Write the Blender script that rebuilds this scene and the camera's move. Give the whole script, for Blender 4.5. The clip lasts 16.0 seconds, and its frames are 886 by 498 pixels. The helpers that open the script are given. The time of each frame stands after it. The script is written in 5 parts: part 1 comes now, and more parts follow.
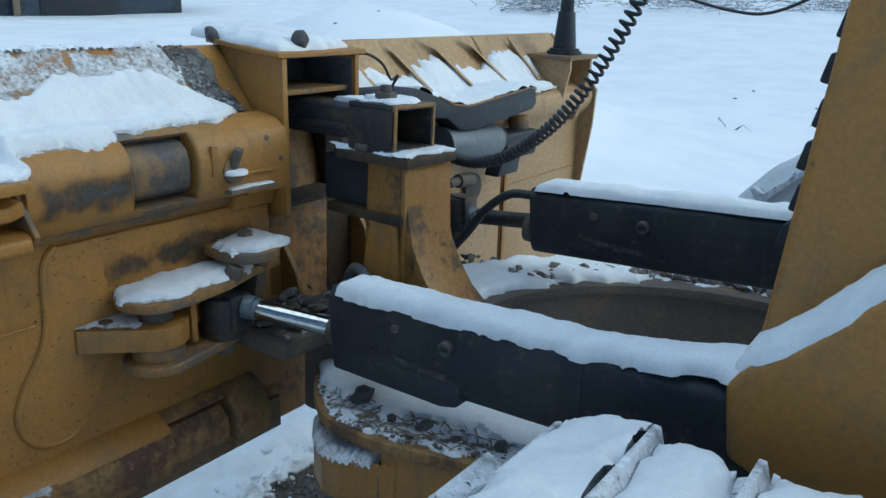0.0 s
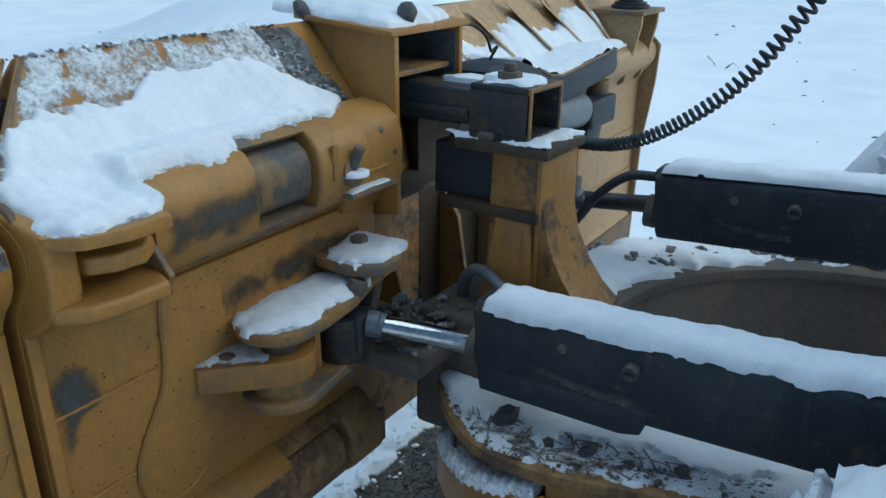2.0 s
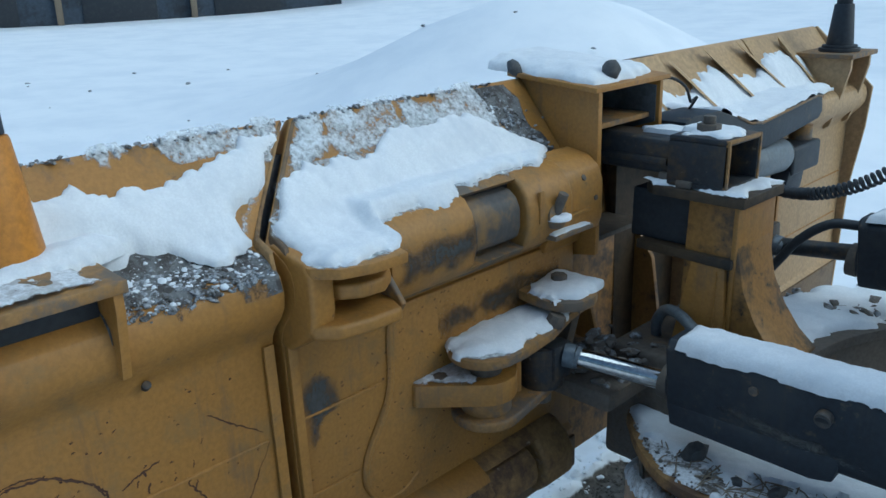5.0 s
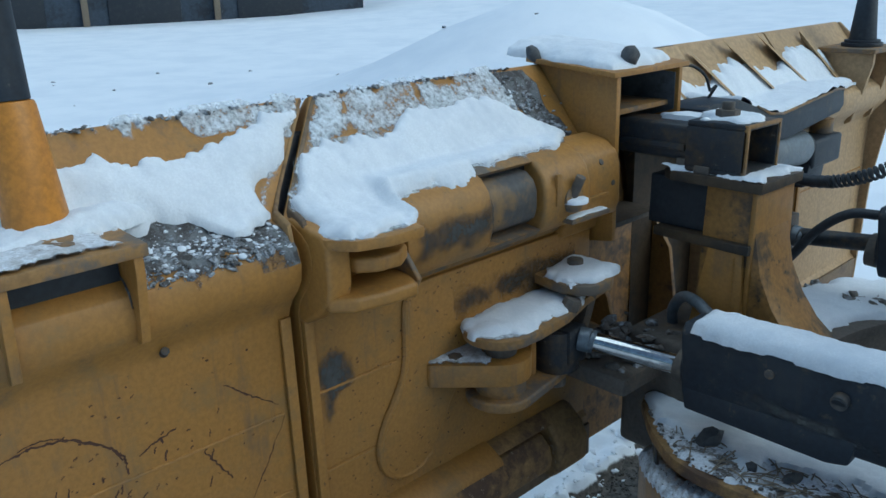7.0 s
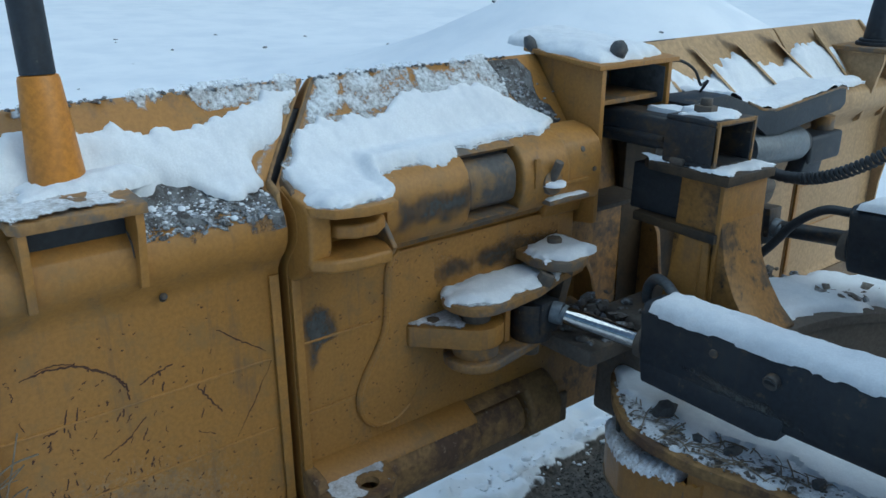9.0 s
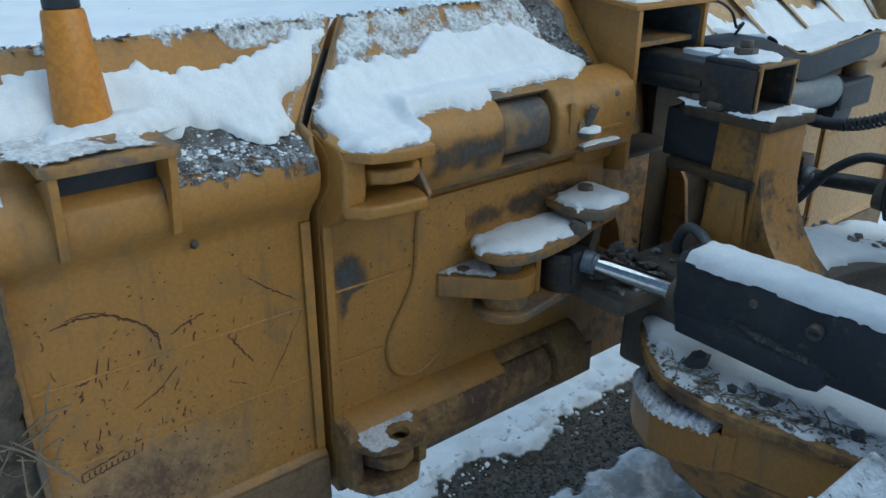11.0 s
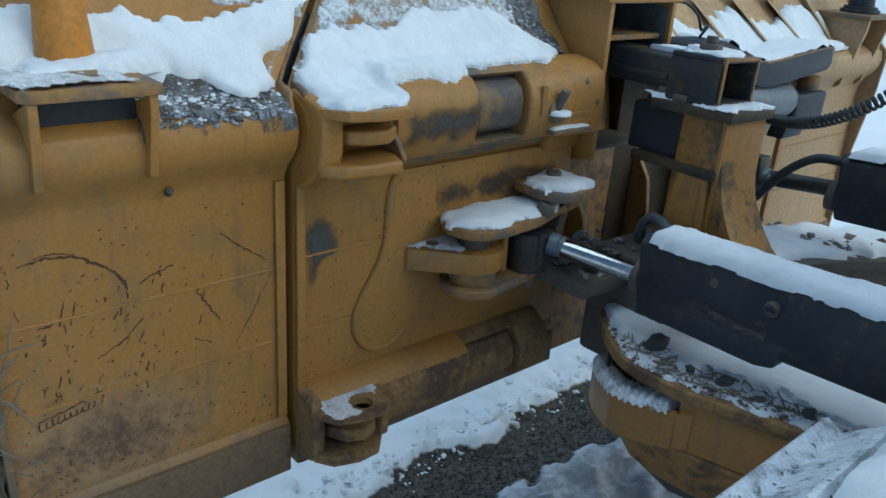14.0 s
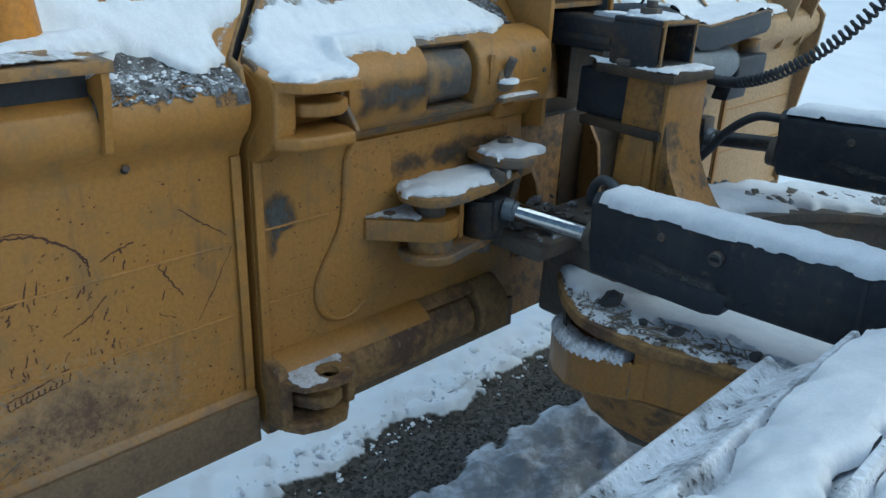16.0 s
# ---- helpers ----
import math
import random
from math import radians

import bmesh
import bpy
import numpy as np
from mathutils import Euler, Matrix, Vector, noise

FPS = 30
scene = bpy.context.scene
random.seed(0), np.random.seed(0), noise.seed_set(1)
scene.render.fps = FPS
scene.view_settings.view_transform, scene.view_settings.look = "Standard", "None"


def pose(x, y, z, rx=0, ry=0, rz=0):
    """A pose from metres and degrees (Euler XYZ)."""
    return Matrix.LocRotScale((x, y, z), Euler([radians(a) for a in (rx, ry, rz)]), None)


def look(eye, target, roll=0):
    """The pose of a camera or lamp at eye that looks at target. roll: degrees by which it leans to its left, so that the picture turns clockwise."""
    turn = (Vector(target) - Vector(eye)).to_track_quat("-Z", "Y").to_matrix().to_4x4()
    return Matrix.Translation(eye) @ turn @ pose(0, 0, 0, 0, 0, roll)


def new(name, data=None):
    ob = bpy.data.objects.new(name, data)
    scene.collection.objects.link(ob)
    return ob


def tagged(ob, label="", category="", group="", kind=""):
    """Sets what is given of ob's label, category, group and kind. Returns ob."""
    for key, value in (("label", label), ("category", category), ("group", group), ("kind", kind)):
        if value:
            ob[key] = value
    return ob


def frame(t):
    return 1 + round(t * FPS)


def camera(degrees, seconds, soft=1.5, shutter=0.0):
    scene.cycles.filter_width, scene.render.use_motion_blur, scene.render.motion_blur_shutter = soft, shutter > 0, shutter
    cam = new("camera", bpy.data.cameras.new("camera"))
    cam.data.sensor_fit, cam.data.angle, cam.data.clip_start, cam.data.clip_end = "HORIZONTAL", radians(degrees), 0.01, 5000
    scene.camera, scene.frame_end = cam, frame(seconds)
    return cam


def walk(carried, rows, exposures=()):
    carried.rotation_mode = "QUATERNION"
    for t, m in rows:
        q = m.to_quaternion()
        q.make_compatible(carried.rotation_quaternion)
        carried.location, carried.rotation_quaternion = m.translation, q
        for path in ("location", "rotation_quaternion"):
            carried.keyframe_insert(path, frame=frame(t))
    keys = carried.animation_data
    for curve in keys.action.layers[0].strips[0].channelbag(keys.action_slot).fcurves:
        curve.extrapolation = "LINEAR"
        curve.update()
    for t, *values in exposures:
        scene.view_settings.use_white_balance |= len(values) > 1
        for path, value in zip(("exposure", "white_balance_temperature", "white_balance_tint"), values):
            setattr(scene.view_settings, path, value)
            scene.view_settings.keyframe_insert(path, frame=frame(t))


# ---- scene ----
cam = camera(58.3, 16.0)
PATH = [
    (0, (0.167, 0.142, 2.028), (-0.906, 1.734, 1.469), 2.9),
    (0.5, (-0.282, 0.163, 1.981), (-1.219, 1.847, 1.448), 5.2),
    (1, (-0.433, 0.077, 1.96), (-1.364, 1.756, 1.4), 3.7),
    (1.5, (-0.528, 0.037, 1.926), (-1.464, 1.698, 1.323), 3.3),
    (2, (-0.539, 0.121, 2.1), (-1.502, 1.732, 1.408), 1.4),
    (2.5, (-0.551, 0.111, 2.119), (-1.552, 1.692, 1.415), 0.9),
    (3, (-0.501, 0.044, 2.14), (-1.552, 1.593, 1.437), 0.7),
    (3.5, (-0.483, 0.002, 2.188), (-1.584, 1.506, 1.462), 0.5),
    (4, (-0.472, -0.041, 2.186), (-1.678, 1.384, 1.47), -0.1),
    (4.5, (-0.443, -0.078, 2.204), (-1.75, 1.293, 1.562), -1.0),
    (6.8, (-0.444, -0.117, 2.158), (-1.823, 1.201, 1.557), -0.7),
    (7, (-0.413, -0.12, 2.131), (-1.791, 1.198, 1.525), -0.6),
    (7.5, (-0.257, -0.111, 2.132), (-1.648, 1.178, 1.495), 0.3),
    (8, (-0.101, -0.084, 2.164), (-1.507, 1.177, 1.509), 1.0),
    (8.5, (-0.065, -0.114, 2.205), (-1.48, 1.135, 1.543), 1.2),
    (8.7, (-0.073, -0.108, 2.213), (-1.513, 1.113, 1.553), 1.4),
    (11, (-0.215, -0.16, 2.173), (-1.614, 1.032, 1.384), 1.8),
    (11.5, (-0.267, -0.2, 2.083), (-1.661, 1.012, 1.316), 3.0),
    (12, (-0.26, -0.248, 2.0), (-1.648, 0.996, 1.275), 4.8),
    (12.5, (-0.228, -0.269, 1.989), (-1.586, 1.013, 1.273), 5.8),
    (13, (-0.203, -0.268, 1.996), (-1.543, 1.032, 1.278), 5.9),
    (13.5, (-0.171, -0.271, 1.989), (-1.508, 1.036, 1.278), 5.9),
    (14, (-0.17, -0.262, 2.002), (-1.515, 1.034, 1.289), 5.4),
    (14.5, (-0.175, -0.257, 1.999), (-1.53, 1.032, 1.292), 5.1),
    (15, (-0.179, -0.262, 1.996), (-1.524, 1.035, 1.283), 4.7),
    (15.5, (-0.139, -0.272, 2.001), (-1.449, 1.052, 1.272), 4.2),
    (16, (-0.086, -0.3, 1.977), (-1.359, 1.051, 1.232), 3.7),
]
walk(cam, [(t, look(eye, target, roll)) for t, eye, target, roll in PATH],
     [(0, 0.2, 5120, -7), (3.5, 0.16, 5000, -8), (8, 0.07, 5010, -8), (11, 0.1, 5090, -8), (16, 0.21, 5100, -8)])


# ---- world and light: flat overcast winter daylight ----
world = bpy.data.worlds.new("overcast")
scene.world = world
world.use_nodes = True
wn = world.node_tree.nodes
sky = wn.new("ShaderNodeTexSky")
sky.sky_type = "NISHITA"
sky.sun_disc = False
sky.sun_elevation = radians(38)
sky.sun_rotation = radians(60)
sky.air_density, sky.dust_density = 1.0, 4.0
bg = wn["Background"]
bg.inputs["Strength"].default_value = 0.105
world.node_tree.links.new(sky.outputs["Color"], bg.inputs["Color"])

sun = new("sun", bpy.data.lights.new("sun", "SUN"))
sun.data.energy, sun.data.angle, sun.data.color = 1.0, radians(50), (1.0, 0.97, 0.94)
sun.matrix_world = look((0, 0, 10), (2.6, 1.5, 0))


# ---- materials ----
def links_of(m):
    return m.node_tree.nodes, m.node_tree.links


def mixer(n, l, fac, a, b):
    x = n.new("ShaderNodeMix")
    x.data_type = "RGBA"
    for sock, val in ((x.inputs[0], fac), (x.inputs[6], a), (x.inputs[7], b)):
        if isinstance(val, (tuple, float, int)):
            sock.default_value = (*val, 1) if isinstance(val, tuple) else val
        else:
            l.new(val, sock)
    return x.outputs[2]


def noise_of(n, l, vec, scale, detail=6.0, rough=0.6):
    x = n.new("ShaderNodeTexNoise")
    x.inputs["Scale"].default_value, x.inputs["Detail"].default_value, x.inputs["Roughness"].default_value = scale, detail, rough
    if vec is not None:
        l.new(vec, x.inputs["Vector"])
    return x.outputs["Fac"]


def steps(n, l, val, lo, hi, a=0.0, b=1.0):
    x = n.new("ShaderNodeMapRange")
    x.interpolation_type = "SMOOTHSTEP"
    for i, v in enumerate((lo, hi, a, b)):
        x.inputs[i + 1].default_value = v
    l.new(val, x.inputs[0])
    return x.outputs[0]


def maths(n, l, op, a, b):
    x = n.new("ShaderNodeMath")
    x.operation = op
    for i, v in enumerate((a, b)):
        if isinstance(v, (int, float)):
            x.inputs[i].default_value = v
        else:
            l.new(v, x.inputs[i])
    return x.outputs[0]


def surface(name, base, second=None, third=None, scale=6.0, rough=0.6, metal=0.0, bump=0.1, fine=60.0, amount=(0.5, 0.7), amount3=(0.6, 0.68), dist=0.004, streak=None, vary=0.19):
    """Base colour with a second one in broad patches and a third in small chips and specks."""
    m = bpy.data.materials.new(name)
    m.use_nodes = True
    n, l = links_of(m)
    p = n["Principled BSDF"]
    co = n.new("ShaderNodeTexCoord").outputs["Object"]
    big, small, tiny = noise_of(n, l, co, scale), noise_of(n, l, co, scale * 4.3, 8, 0.7), noise_of(n, l, co, fine, 4, 0.6)
    col = mixer(n, l, steps(n, l, tiny, 0.3, 0.7), tuple(c * (1 - vary) for c in base), tuple(min(1, c * (1 + 0.65 * vary)) for c in base))
    if second:
        mask = maths(n, l, "ADD", maths(n, l, "MULTIPLY", big, 0.6), maths(n, l, "MULTIPLY", small, 0.4))
        col = mixer(n, l, steps(n, l, mask, *amount), col, second)
    if third:
        col = mixer(n, l, steps(n, l, small, *amount3), col, third)
    if streak:
        mp = n.new("ShaderNodeMapping")
        mp.inputs["Scale"].default_value = (9, 9, 0.9)
        l.new(co, mp.inputs["Vector"])
        run = maths(n, l, "MULTIPLY", steps(n, l, noise_of(n, l, mp.outputs[0], 1.6, 5, 0.7), 0.52, 0.72), steps(n, l, big, 0.35, 0.6))
        col = mixer(n, l, maths(n, l, "MULTIPLY", run, 0.65), col, streak)
        speck = steps(n, l, noise_of(n, l, co, 46, 5, 0.65), 0.73, 0.82)
        col = mixer(n, l, maths(n, l, "MULTIPLY", speck, steps(n, l, small, 0.42, 0.6)), col, (0.07, 0.045, 0.03))
    l.new(col, p.inputs["Base Color"])
    r = n.new("ShaderNodeMapRange")
    r.inputs[3].default_value, r.inputs[4].default_value = max(0.05, rough - 0.12), min(1, rough + 0.15)
    l.new(small, r.inputs[0])
    l.new(r.outputs[0], p.inputs["Roughness"])
    p.inputs["Metallic"].default_value = metal
    b = n.new("ShaderNodeBump")
    b.inputs["Strength"].default_value, b.inputs["Distance"].default_value = bump, dist
    l.new(maths(n, l, "ADD", maths(n, l, "MULTIPLY", small, 0.6), maths(n, l, "MULTIPLY", tiny, 0.4)), b.inputs["Height"])
    l.new(b.outputs[0], p.inputs["Normal"])
    return m


YEL = (0.33, 0.165, 0.033)
paint = surface("yellow_paint", YEL, (0.22, 0.13, 0.042), (0.09, 0.052, 0.03), 5.0, 0.5, 0, 0.26, 75, (0.48, 0.68), (0.645, 0.74), streak=(0.14, 0.09, 0.05), vary=0.13)
paint_clean = surface("clean_orange_paint", (0.46, 0.19, 0.018), (0.38, 0.165, 0.025), None, 4.0, 0.42, 0, 0.04)
paint_pale = surface("sun_faded_yellow_paint", (0.41, 0.275, 0.135), (0.34, 0.23, 0.12), (0.14, 0.1, 0.06), 4.0, 0.55, 0, 0.1, 45, (0.5, 0.72), (0.7, 0.76), streak=(0.2, 0.14, 0.08))
paint_worn = surface("worn_yellow_paint", (0.26, 0.145, 0.045), (0.13, 0.105, 0.08), (0.07, 0.06, 0.05), 5.5, 0.62, 0, 0.2, 50, (0.46, 0.58), (0.66, 0.72))
paint_muddy = surface("mud_stained_yellow_paint", (0.26, 0.155, 0.055), (0.085, 0.05, 0.03), (0.36, 0.28, 0.18), 4.5, 0.75, 0, 0.35, 60, (0.44, 0.6), (0.6, 0.7))
def muddy_wing():
    """Yellow paint with dried mud low on the face and fine tan scrapes round it."""
    m = surface("muddy_wing_paint", YEL, (0.24, 0.145, 0.048), (0.12, 0.06, 0.03), 5.0, 0.5, 0, 0.28, 75, (0.48, 0.68), (0.645, 0.74), streak=(0.14, 0.09, 0.05), vary=0.13)
    n, l = links_of(m)
    p = n["Principled BSDF"]
    col = p.inputs["Base Color"].links[0].from_socket
    co = n.new("ShaderNodeTexCoord").outputs["Object"]
    sep = n.new("ShaderNodeSeparateXYZ")
    l.new(co, sep.inputs[0])
    dy, dz = maths(n, l, "MULTIPLY", maths(n, l, "ADD", sep.outputs[1], 0.2), 0.8), maths(n, l, "MULTIPLY", maths(n, l, "ADD", sep.outputs[2], -0.58), 1.5)
    far = maths(n, l, "SQRT", maths(n, l, "ADD", maths(n, l, "MULTIPLY", dy, dy), maths(n, l, "MULTIPLY", dz, dz)), 0.0)
    rough, fine = noise_of(n, l, co, 11, 8, 0.75), noise_of(n, l, co, 55, 6, 0.8)
    near = maths(n, l, "SUBTRACT", 0.43, far)
    wide = maths(n, l, "ADD", near, maths(n, l, "MULTIPLY", maths(n, l, "SUBTRACT", fine, 0.5), 1.1))
    col = mixer(n, l, maths(n, l, "MULTIPLY", steps(n, l, wide, 0.1, 0.3), 0.75), col, (0.34, 0.235, 0.12))
    deep = maths(n, l, "ADD", near, maths(n, l, "MULTIPLY", maths(n, l, "SUBTRACT", maths(n, l, "ADD", maths(n, l, "MULTIPLY", rough, 0.6), maths(n, l, "MULTIPLY", fine, 0.4)), 0.5), 1.5))
    col = mixer(n, l, maths(n, l, "MULTIPLY", steps(n, l, deep, 0.1, 0.5), 0.9), col, (0.075, 0.042, 0.026))
    low = maths(n, l, "ADD", sep.outputs[2], maths(n, l, "MULTIPLY", maths(n, l, "SUBTRACT", rough, 0.5), 0.22))
    col = mixer(n, l, maths(n, l, "MULTIPLY", steps(n, l, low, 0.40, 0.47, 1.0, 0.0), 0.7), col, (0.12, 0.085, 0.055))
    l.new(col, p.inputs["Base Color"])
    return m


wing_paint = muddy_wing()
rub_steel = surface("rubbed_bare_steel", (0.075, 0.072, 0.07), (0.24, 0.145, 0.055), (0.04, 0.036, 0.032), 7.0, 0.55, 0.1, 0.2, 60, (0.44, 0.66), (0.62, 0.72), streak=(0.15, 0.1, 0.05))
# oil-dark paint, deepened further to paint the shade behind the arm
grimy = surface("oil-stained_and_shaded_yellow_paint", (0.06, 0.04, 0.02), (0.024, 0.02, 0.016), (0.15, 0.085, 0.028), 5.0, 0.6, 0, 0.25, 50, (0.45, 0.62), (0.66, 0.74))
dark_steel = surface("dark_dirty_steel", (0.10, 0.085, 0.07), (0.18, 0.125, 0.075), (0.04, 0.035, 0.03), 7.0, 0.72, 0, 0.3, 60, (0.5, 0.7), (0.6, 0.7))
black = surface("black_paint", (0.024, 0.029, 0.038), (0.06, 0.06, 0.058), (0.12, 0.105, 0.085), 6.0, 0.5, 0, 0.15, 50, (0.5, 0.72), (0.66, 0.74))
soot = surface("oily_black_iron", (0.027, 0.03, 0.035), (0.075, 0.052, 0.03), (0.16, 0.135, 0.105), 7.0, 0.5, 0, 0.35, 60, (0.47, 0.62), (0.62, 0.7), streak=(0.012, 0.012, 0.013))
# grey that paints the shade inside the open box
cavity = surface("hollow_shade_grey", (0.088, 0.099, 0.112), (0.045, 0.05, 0.055), (0.08, 0.065, 0.045), 6.0, 0.55, 0, 0.2, 50, (0.48, 0.64), (0.64, 0.72))
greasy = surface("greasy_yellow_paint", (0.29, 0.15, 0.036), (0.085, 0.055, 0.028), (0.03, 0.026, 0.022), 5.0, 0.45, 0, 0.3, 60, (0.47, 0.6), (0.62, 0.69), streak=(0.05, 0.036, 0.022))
guard_black = surface("greasy_black_paint", (0.02, 0.026, 0.036), (0.032, 0.037, 0.044), (0.085, 0.068, 0.05), 4.0, 0.5, 0, 0.3, 60, (0.48, 0.62), (0.58, 0.68), streak=(0.05, 0.045, 0.04))
# black of hoses and folds, also the painted shade in recesses
rubber = surface("black_rubber_and_shade", (0.026, 0.029, 0.034), (0.042, 0.044, 0.047), None, 12.0, 0.55, 0, 0.1)
chrome = surface("chrome_rod", (0.45, 0.44, 0.425), None, None, 12.0, 0.07, 1.0, 0.02)
grey_tube = surface("grey_cylinder_tube", (0.13, 0.15, 0.17), (0.2, 0.2, 0.2), None, 8.0, 0.42, 0.2, 0.06)
edge_steel = surface("scraped_steel_edge", (0.17, 0.115, 0.062), (0.10, 0.068, 0.042), (0.30, 0.19, 0.085), 6.0, 0.66, 0.1, 0.4, 70, (0.48, 0.62), (0.64, 0.74))
dirt = surface("frozen_dirt", (0.13, 0.115, 0.10), (0.35, 0.37, 0.40), (0.05, 0.045, 0.04), 22.0, 0.9, 0, 0.8, 120, (0.5, 0.6), (0.6, 0.7), 0.01)
mud = surface("frozen_mud", (0.10, 0.085, 0.065), (0.05, 0.042, 0.034), (0.19, 0.17, 0.145), 16.0, 0.9, 0, 0.8, 90, (0.46, 0.58), (0.6, 0.7), 0.012)
pebble = surface("mixed_gravel", (0.085, 0.078, 0.068), (0.04, 0.037, 0.033), (0.24, 0.22, 0.195), 24.0, 0.85, 0, 0.3, 90, (0.46, 0.54), (0.6, 0.66))
stone = surface("grey_stone", (0.075, 0.077, 0.08), (0.13, 0.125, 0.12), None, 14.0, 0.85, 0, 0.5)
wood = surface("dead_wood", (0.2, 0.165, 0.12), (0.1, 0.08, 0.06), None, 20.0, 0.85, 0, 0.4)
shoe_steel = surface("snowy_track_steel", (0.68, 0.71, 0.76), (0.3, 0.32, 0.34), (0.07, 0.07, 0.07), 7.0, 0.7, 0.0, 0.5, 60, (0.5, 0.6), (0.58, 0.64))
scratch_mat = surface("dark_scratch", (0.075, 0.036, 0.02), None, None, 20.0, 0.8, 0, 0.1)
snow = surface("snow", (0.72, 0.745, 0.78), (0.63, 0.66, 0.705), None, 9.0, 0.8, 0, 0.42, 150, (0.42, 0.66), dist=0.006, vary=0.06)
frost = surface("gritty_frost", (0.64, 0.68, 0.72), (0.40, 0.43, 0.45), (0.16, 0.145, 0.125), 18.0, 0.8, 0, 0.5, 110, (0.48, 0.62), (0.6, 0.68), dist=0.008)

for m in (guard_black, soot, black, rubber):
    m.node_tree.nodes["Principled BSDF"].inputs["Specular IOR Level"].default_value = 0.36


def thinned(m, lo, hi, fine=60, keep=0.6):
    """Lets what lies beneath show through in ragged patches, most of all towards the edge of the layer."""
    n, l = links_of(m)
    clear, blend = n.new("ShaderNodeBsdfTransparent"), n.new("ShaderNodeMixShader")
    co = n.new("ShaderNodeTexCoord").outputs["Object"]
    a = n.new("ShaderNodeAttribute")
    a.attribute_name = "edge"
    grain = maths(n, l, "ADD", maths(n, l, "MULTIPLY", noise_of(n, l, co, 8, 6, 0.65), 0.5), maths(n, l, "MULTIPLY", noise_of(n, l, co, fine, 5, 0.7), 0.5))
    val = maths(n, l, "ADD", grain, maths(n, l, "MULTIPLY", maths(n, l, "SUBTRACT", a.outputs["Fac"], 0.5), keep * 0.5))
    l.new(steps(n, l, val, lo, hi), blend.inputs[0])
    l.new(clear.outputs[0], blend.inputs[1])
    l.new(n["Principled BSDF"].outputs[0], blend.inputs[2])
    l.new(blend.outputs[0], n["Material Output"].inputs["Surface"])
    return m


thinned(frost, 0.47, 0.74)
frost_thick = thinned(surface("dirty_thin_snow", (0.66, 0.68, 0.71), (0.42, 0.42, 0.42), (0.14, 0.12, 0.1), 14.0, 0.85, 0, 0.6, 110, (0.46, 0.6), (0.6, 0.68), dist=0.008), 0.36, 0.5, 60, 1.0)
grit_film = thinned(surface("thin_gritty_ice", (0.15, 0.155, 0.16), (0.055, 0.05, 0.047), (0.62, 0.65, 0.69), 24.0, 0.75, 0, 0.7, 110, (0.44, 0.56), (0.6, 0.68), dist=0.008), 0.42, 0.62, 90, 0.9)
grime_film = thinned(surface("oily_grime_film", (0.06, 0.048, 0.034), (0.035, 0.03, 0.025), (0.12, 0.085, 0.045), 8.0, 0.5, 0, 0.2, 60, (0.48, 0.62), (0.62, 0.7)), 0.36, 0.95, 50, 1.0)
rub_film = thinned(surface("rubbed_steel_film", (0.085, 0.086, 0.082), (0.055, 0.056, 0.056), (0.16, 0.12, 0.07), 9.0, 0.5, 0.3, 0.2, 60, (0.5, 0.6), (0.64, 0.72)), 0.38, 0.9, 75, 1.0)
snow_dirty = surface("dirty_snow", (0.74, 0.77, 0.82), (0.42, 0.42, 0.43), (0.09, 0.08, 0.07), 16.0, 0.85, 0, 0.7, 110, (0.5, 0.62), (0.58, 0.66), dist=0.01)
frame_mix = surface("trampled_snow", (0.66, 0.68, 0.72), (0.075, 0.06, 0.045), (0.25, 0.22, 0.18), 7.0, 0.85, 0, 0.8, 120, (0.50, 0.6), (0.6, 0.68), dist=0.01)
ice_grit = surface("gritty_ice", (0.34, 0.36, 0.39), (0.09, 0.085, 0.08), (0.06, 0.055, 0.05), 26.0, 0.8, 0, 0.8, 120, (0.46, 0.56), (0.55, 0.63), dist=0.01)
barn = surface("weathered_dark_boards", (0.045, 0.06, 0.085), (0.02, 0.026, 0.036), (0.09, 0.1, 0.11), 0.7, 0.8, 0, 0.2, 8, (0.45, 0.6))
bark = surface("dark_bark", (0.11, 0.105, 0.10), (0.6, 0.63, 0.68), None, 6.0, 0.9, 0, 0.5, 40, (0.46, 0.54))


# ---- mesh builders ----
def finish(bm, smooth=35):
    bmesh.ops.recalc_face_normals(bm, faces=bm.faces)
    return bm


def rounded(bm, width, segments=2, angle=28):
    if width > 0:
        es = [e for e in bm.edges if len(e.link_faces) == 2 and e.calc_face_angle(0) > radians(angle)]
        bmesh.ops.bevel(bm, geom=es, offset=width, segments=segments, affect="EDGES", clamp_overlap=True, profile=0.6)
    return bm


def prism(pts, axis, a0, a1, bevel=0.004, segments=2):
    """A polygon of two coordinates, drawn out along the third axis."""
    bm = bmesh.new()
    put = {"x": lambda p, a: (a, p[0], p[1]), "y": lambda p, a: (p[0], a, p[1]), "z": lambda p, a: (p[0], p[1], a)}[axis]
    lo, hi = [bm.verts.new(put(p, a0)) for p in pts], [bm.verts.new(put(p, a1)) for p in pts]
    k = len(pts)
    bm.faces.new(lo), bm.faces.new(hi)
    for i in range(k):
        bm.faces.new((lo[i], lo[(i + 1) % k], hi[(i + 1) % k], hi[i]))
    finish(bm)
    return rounded(bm, bevel, segments)


def box(x0, x1, y0, y1, z0, z1, bevel=0.004, segments=2):
    return prism([(x0, y0), (x1, y0), (x1, y1), (x0, y1)], "z", z0, z1, bevel, segments)


